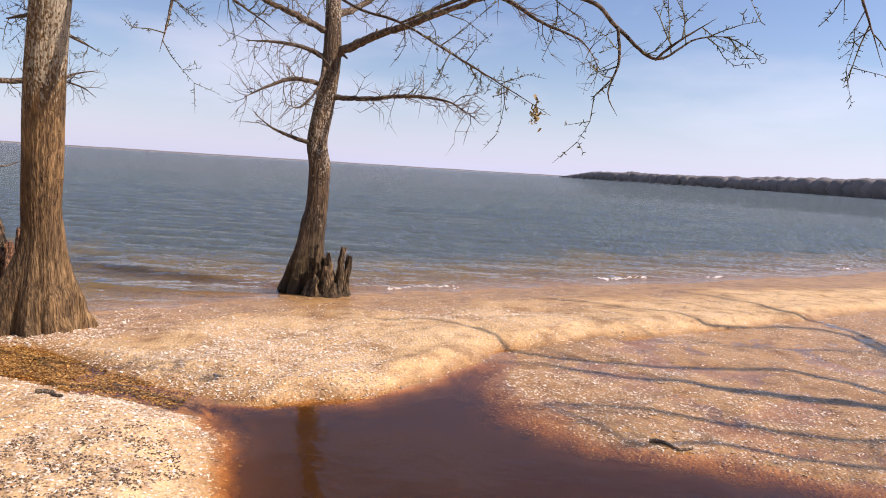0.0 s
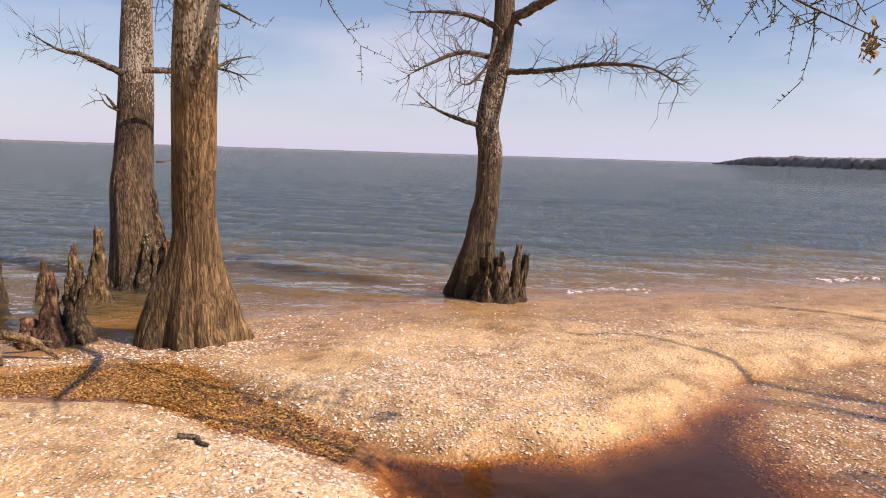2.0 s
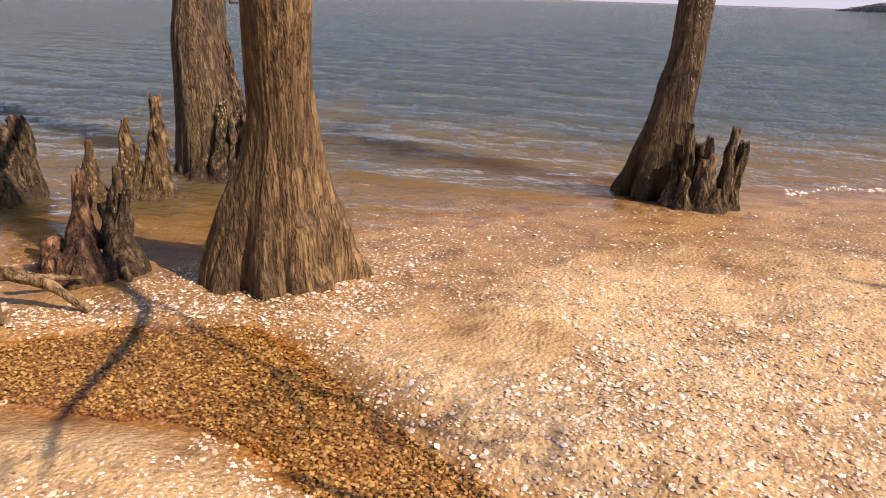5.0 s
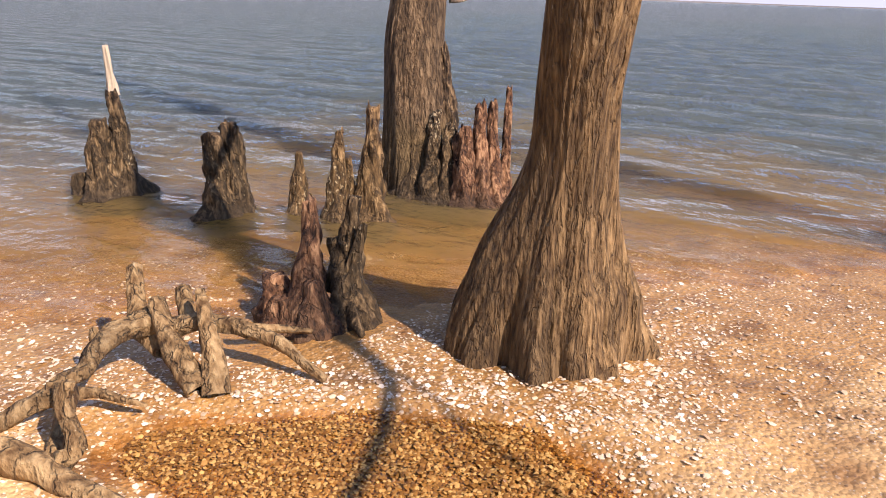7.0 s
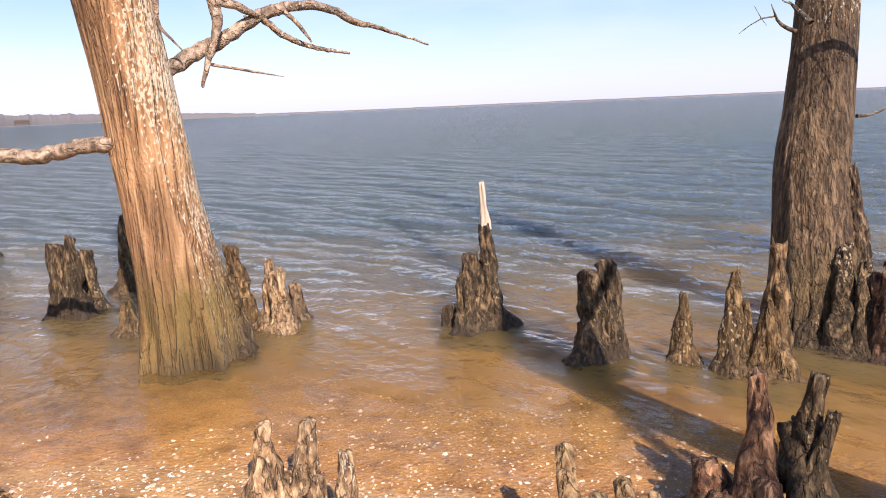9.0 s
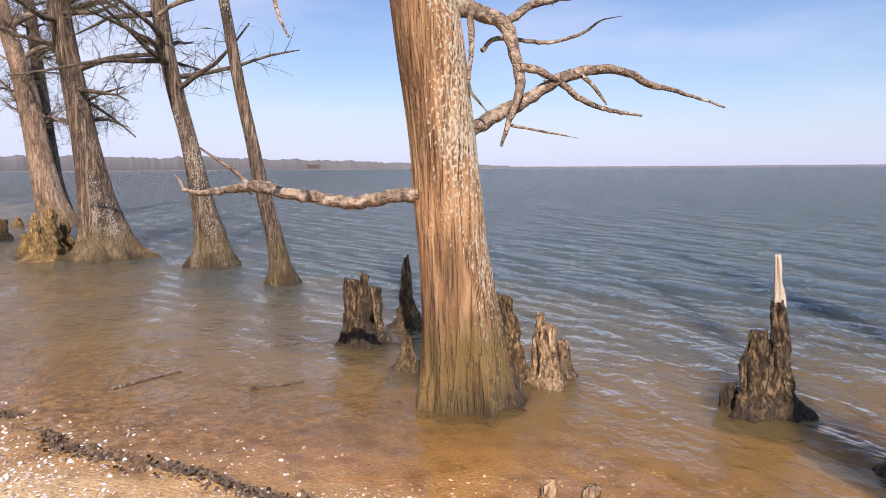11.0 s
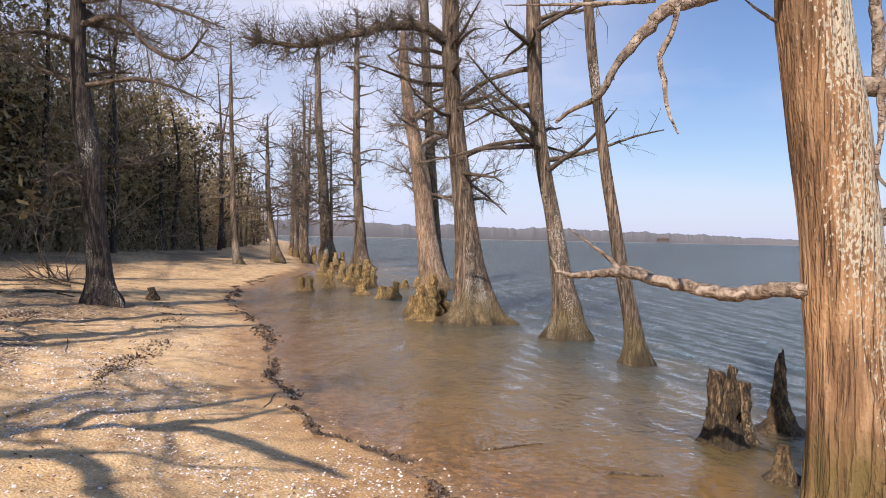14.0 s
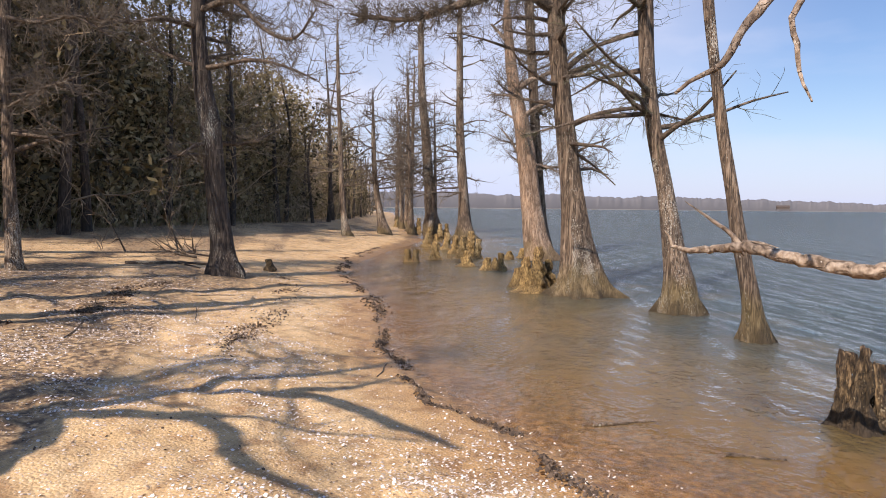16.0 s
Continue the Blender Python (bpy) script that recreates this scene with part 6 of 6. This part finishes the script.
for x, y, h, r, lean in [(-47, -14.6, 12, 0.16, (0.02, -0.03)), (-52, -16.8, 13, 0.18, (0.0, 0.02)), (-56, -19.2, 11, 0.15, (0.03, -0.04)), (-60, -20.5, 14, 0.2, (-0.02, 0.0)),
                         (-66, -23.5, 12, 0.17, (0.02, -0.02)), (-74, -27, 13, 0.18, (0, 0.02)), (-50, -14.0, 10, 0.13, (0, -0.02)), (-84, -32, 13, 0.2, (0, 0.0))]:
    plain_cypress(x, y, h, r, lean, 0.9, "bare grey cypress on the far waterline")

tree_s = cypress([(-3.19, -2.23, 0.45, 0.40), (-3.24, -2.18, 0.9, 0.27), (-3.34, -2.13, 2.2, 0.22), (-3.39, -2.13, 3.7, 0.17)], 3.9, 24, 0.0, bark_grey, "stout low-forked shore tree that shades the beach")
limb(tree_s, [(-3.39, -2.13, 3.68, 0.150), (-3.74, -2.07, 3.92, 0.131), (-4.09, -1.89, 4.16, 0.112), (-4.38, -1.33, 4.40, 0.093), (-4.68, -0.97, 4.64, 0.074), (-5.36, -0.77, 4.88, 0.055)], 0.15)
limb(tree_s, [(-4.51, -1.30, 4.28, 0.080), (-4.60, -0.74, 4.41, 0.070), (-4.04, 0.19, 4.55, 0.060), (-3.65, 0.66, 4.68, 0.050)], 0.15)
limb(tree_s, [(-3.63, -1.95, 3.78, 0.085), (-3.77, -1.53, 3.91, 0.079), (-3.89, -1.12, 4.05, 0.073), (-3.65, -0.74, 4.18, 0.068), (-3.28, -0.23, 4.08, 0.062), (-3.21, 0.31, 3.98, 0.056), (-3.13, 0.80, 3.88, 0.050)], 0.12)
limb(tree_s, [(-3.66, -1.98, 3.88, 0.110), (-3.48, -1.44, 3.68, 0.100), (-3.29, -1.18, 3.48, 0.090), (-3.14, -1.08, 3.28, 0.080)], 0.10)
limb(tree_s, [(-3.71, -3.23, 4.28, 0.025), (-3.59, -2.84, 4.78, 0.020), (-3.15, -2.22, 5.28, 0.015)], 0.40)
limb(tree_s, [(-3.72, -1.25, 4.28, 0.030), (-3.41, -0.41, 4.78, 0.022), (-3.08, 0.35, 5.28, 0.015)], 0.40)
TREES[tree_s.name]["spurs"] = 0
rng = np.random.default_rng(52)
for k in range(34):
    a, z, ln = rng.uniform(0, 6.28), rng.uniform(4.3, 9.0), rng.uniform(1.4, 3.4)
    p, d, rows = np.array([-3.6 + rng.normal(0, 0.3), -1.7 + rng.normal(0, 0.5), z]), unit(np.array([math.cos(a), math.sin(a), rng.uniform(-0.1, 0.4)])), []
    for q in range(5):
        rows.append((*p, 0.026 * (1 - 0.18 * q)))
        d = unit(d + rng.normal(0, 0.2, 3))
        p = p + d * ln / 4
    limb(tree_s, rows, 0.5)
limb(tree_s, [(-3.39, -2.13, 3.7, 0.12), (-3.55, -1.9, 5.4, 0.08), (-3.6, -1.7, 7.4, 0.05), (-3.6, -1.6, 9.2, 0.02)], 0.4)
shade = []
for x, y, h, r, lean, crown in [(-0.5, -6.5, 13, 0.24, (-0.03, 0.02), 3.2), (-4.6, -9.8, 14, 0.22, (0, 0.03), 3.2)]:
    shade.append((plain_cypress(x, y, h, r, lean, crown, "bare shore tree that shades the beach", 2.4), x, y))
for k, (x, y, turn, size) in enumerate([(-7.4, -6.6, 40, 0.9), (-9.6, -10.2, 130, 1.0), (3.2, -4.2, 200, 0.95), (2.0, -10.5, 280, 1.1), (-11.8, -13.2, 20, 1.05), (7.5, -8.0, 75, 1.0),
                                        (-6.0, -13.0, 160, 1.1), (5.5, -1.6, 310, 0.85), (-2.0, -12.5, 220, 1.1), (10.5, -4.0, 120, 1.0), (-9.0, -4.9, 250, 0.7), (0.8, -3.4, 100, 0.75)]):
    tree, bx, by = shade[k % 2]
    bz, z = float(ground_height(bx, by)), float(ground_height(x, y))
    copy_thing(tree, pose(x, y, z, 0, 0, turn) @ Matrix.Scale(size, 4) @ pose(-bx, -by, -bz))

# slender bare tree east of the pool, its limbs reaching out over the flat
tree_e = cypress([(10.60, 4.17, 0.30, 0.26), (10.60, 4.17, 0.9, 0.16), (10.60, 4.18, 3.0, 0.12), (10.58, 4.20, 5.0, 0.09), (10.55, 4.22, 7.2, 0.055)], 9.4, 24, 0.0, bark_grey, "slender bare shore tree east of the pool")


def shadow_limb(points, low, high, radius, twigs):
    """A limb that runs above the given line on the ground, as seen from the sun, with its root at the far end."""
    n = len(points)
    rows = []
    for k, (x, y) in enumerate(points):
        h = high + (low - high) * k / (n - 1)
        rows.append((x + h * SUN_DIR.x / SUN_DIR.z, y + h * SUN_DIR.y / SUN_DIR.z, 0.06 + h, radius * (1 - 0.6 * k / (n - 1))))
    root = (10.57, 4.20, rows[0][2] - 0.7, radius * 1.3)
    limb(tree_e, [root] + rows, twigs)


shadow_limb([(3.6, 6.68), (3.13, 6.70), (2.05, 6.63), (1.11, 6.72), (0.66, 6.98), (-0.09, 7.73), (-0.9, 7.78)], 5.0, 6.3, 0.045, 0.10)
shadow_limb([(5.2, 8.6), (4.33, 8.85), (3.28, 8.60), (3.1, 8.9), (2.45, 9.47), (1.12, 9.97)], 5.2, 6.2, 0.045, 0.08)
shadow_limb([(5.4, 9.0), (4.72, 9.62), (4.49, 10.4), (3.8, 11.6)], 5.4, 6.0, 0.04, 0.08)
shadow_limb([(3.2, 5.8), (2.69, 5.92), (2.07, 6.11), (1.47, 6.30), (1.0, 6.45)], 5.2, 6.0, 0.05, 0.10)
shadow_limb([(3.2, 4.9), (2.23, 5.11), (1.70, 5.24), (1.36, 5.33), (0.9, 5.35)], 5.0, 5.8, 0.04, 0.25)
shadow_limb([(3.1, 4.4), (1.99, 4.68), (1.38, 4.55), (1.20, 4.88), (0.87, 5.35)], 5.0, 5.8, 0.035, 0.3)
shadow_limb([(5.0, 7.6), (4.0, 7.7), (3.0, 7.75), (1.9, 8.3)], 5.4, 6.2, 0.03, 0.10)

# ---- far shores ----
def far_shore(name, line, label, seed, heights):
    """A low wooded shore: a bank and a crowd of small uneven crowns."""
    rng = np.random.default_rng(seed)
    p = np.array(line, float)
    cum = np.r_[0, np.cumsum(np.hypot(*np.diff(p, axis=0).T))]
    n = int(cum[-1] / 3.0) if cum[-1] < 1500 else 0
    thing = tagged(new(name), label, "far shore", kind="structure")
    d = rng.uniform(0, cum[-1], n * 3 if cum[-1] < 3000 else n * 2)
    x, y = np.interp(d, cum, p[:, 0]), np.interp(d, cum, p[:, 1])
    x, y = x * (1 + rng.uniform(0, 0.07, len(d))), y * (1 + rng.uniform(0, 0.07, len(d)))
    h = np.interp(d, cum, heights) * (0.80 + 0.14 * field(d / 160, d * 0, seed) + 0.08 * field(d / 60, d * 0, seed)) * rng.uniform(0.80, 0.96, len(d))
    verts, faces = [], []
    for k in range(len(d)):
        w = h[k] * rng.uniform(0.5, 1.0)
        b = len(verts)
        a0 = rng.uniform(0, 6.28)
        for f, g in ((0.0, 0.7), (0.45, 1.0), (0.85, 0.75)):
            for q in range(5):
                a = a0 + q * 1.2566
                s = w * g * rng.uniform(0.7, 1.2)
                verts.append((x[k] + s * math.cos(a), y[k] + s * math.sin(a), h[k] * f))
        verts.append((x[k], y[k], h[k]))
        for lvl in (0, 5):
            for q in range(5):
                faces.append((b + lvl + q, b + lvl + (q + 1) % 5, b + lvl + 5 + (q + 1) % 5, b + lvl + 5 + q))
        for q in range(5):
            faces.append((b + 10 + q, b + 10 + (q + 1) % 5, b + 15))
    if n:
        me = bpy.data.meshes.new("trees")
        me.from_pydata(verts, [], faces)
        me.polygons.foreach_set("use_smooth", np.ones(len(me.polygons), bool))
        me.materials.append(far_wood_hazed)
        part("trees", me, thing)
    e = np.arange(0, cum[-1], 3.0)
    ex, ey = np.interp(e, cum, p[:, 0]), np.interp(e, cum, p[:, 1])
    eh = np.interp(e, cum, heights) * (0.66 + 0.14 * field(e / 160, e * 0, seed) + 0.14 * field(e / 60, e * 0, seed + 1) + 0.10 * field(e / 17, e * 0, seed + 2) + 0.07 * field(e / 7, e * 0, seed + 3))
    rows = [(0.9995, 0.0), (1.004, 0.62), (1.02, 0.9), (1.05, 1.0), (1.08, 0.1)]
    v = np.concatenate([np.stack([ex * a, ey * a, eh * b], 1) for a, b in rows])
    q = np.arange(len(e) - 1)
    f = np.concatenate([np.stack([r * len(e) + q, r * len(e) + q + 1, (r + 1) * len(e) + q + 1, (r + 1) * len(e) + q], 1) for r in range(4)])
    part("canopy", mesh_of("canopy", v, f, far_wood_hazed), thing)
    bank = bpy.data.meshes.new("bank")
    q = np.array([(a, b) for a, b in line])
    n = len(q)
    v = [(*(c * 0.995), -0.5) for c in q] + [(*(c * 1.0), 0.9) for c in q] + [(*(c * 1.04), 3.0) for c in q]
    bank.from_pydata(v, [], [(r * n + k, r * n + k + 1, r * n + n + k + 1, r * n + n + k) for r in (0, 1) for k in range(n - 1)])
    bank.materials.append(far_sand)
    part("bank", bank, thing)
    return thing


def bearing(deg, dist):
    return (dist * math.sin(radians(deg)), dist * math.cos(radians(deg)))


far_shore("headland", [bearing(9.6, 1250), bearing(12, 1050), bearing(15, 900), bearing(20, 760), bearing(25, 640), bearing(30, 520), bearing(36, 420), bearing(44, 330), bearing(55, 260)],
          "low wooded headland across the lake", 5, [3, 15, 15, 14, 13, 14, 15, 15, 14])
far_shore("far_shore", [bearing(-122, 1100), bearing(-112, 1250), bearing(-104, 1400), bearing(-97, 1600), bearing(-90, 1900), bearing(-83, 2300), bearing(-77, 2700), bearing(-68, 3300)],
          "hazy wooded shore across the bay", 6, [31, 35, 33, 35, 38, 35, 28, 14])
far_shore("far_shore", [bearing(-72, 3300), bearing(-60, 3700), bearing(-45, 3900), bearing(-25, 4000), bearing(-5, 4000), bearing(10, 3600)],
          "thin distant shoreline on the horizon", 7, [10, 9, 10, 9, 7, 6])

hut = tagged(new("pier_house"), "small dark house on a pier across the bay", "house")
hx, hy = bearing(-83.9, 1450)
bm = bmesh.new()
for w, d, h, z in ((22, 9, 4.5, 4), (26, 11, 0.8, 2.6)):
    bmesh.ops.create_cube(bm, size=1, matrix=Matrix.Translation((hx, hy, z + h / 2)) @ Matrix.Diagonal((d, w, h, 1)))
me = bpy.data.meshes.new("walls")
bm.to_mesh(me)
me.materials.append(hut_mat)
part("walls", me, hut)
bm = bmesh.new()
roof = [bm.verts.new((hx + a, hy + b, z)) for a, b, z in ((-5, -12, 8.5), (5, -12, 8.5), (5, 12, 8.5), (-5, 12, 8.5), (0, -11, 11.5), (0, 11, 11.5))]
for q in ((0, 1, 4), (1, 2, 5, 4), (2, 3, 5), (3, 0, 4, 5), (0, 3, 2, 1)):
    bm.faces.new([roof[c] for c in q])
me = bpy.data.meshes.new("roof")
bm.to_mesh(me)
me.materials.append(hut_mat)
part("roof", me, hut)
for k in range(6):
    bm = bmesh.new()
    bmesh.ops.create_cube(bm, size=1, matrix=Matrix.Translation((hx, hy - 11 + 4.4 * k, 1)) @ Matrix.Diagonal((0.6, 0.6, 4, 1)))
    me = bpy.data.meshes.new("pile")
    bm.to_mesh(me)
    me.materials.append(hut_mat)
    part("pile", me, hut)
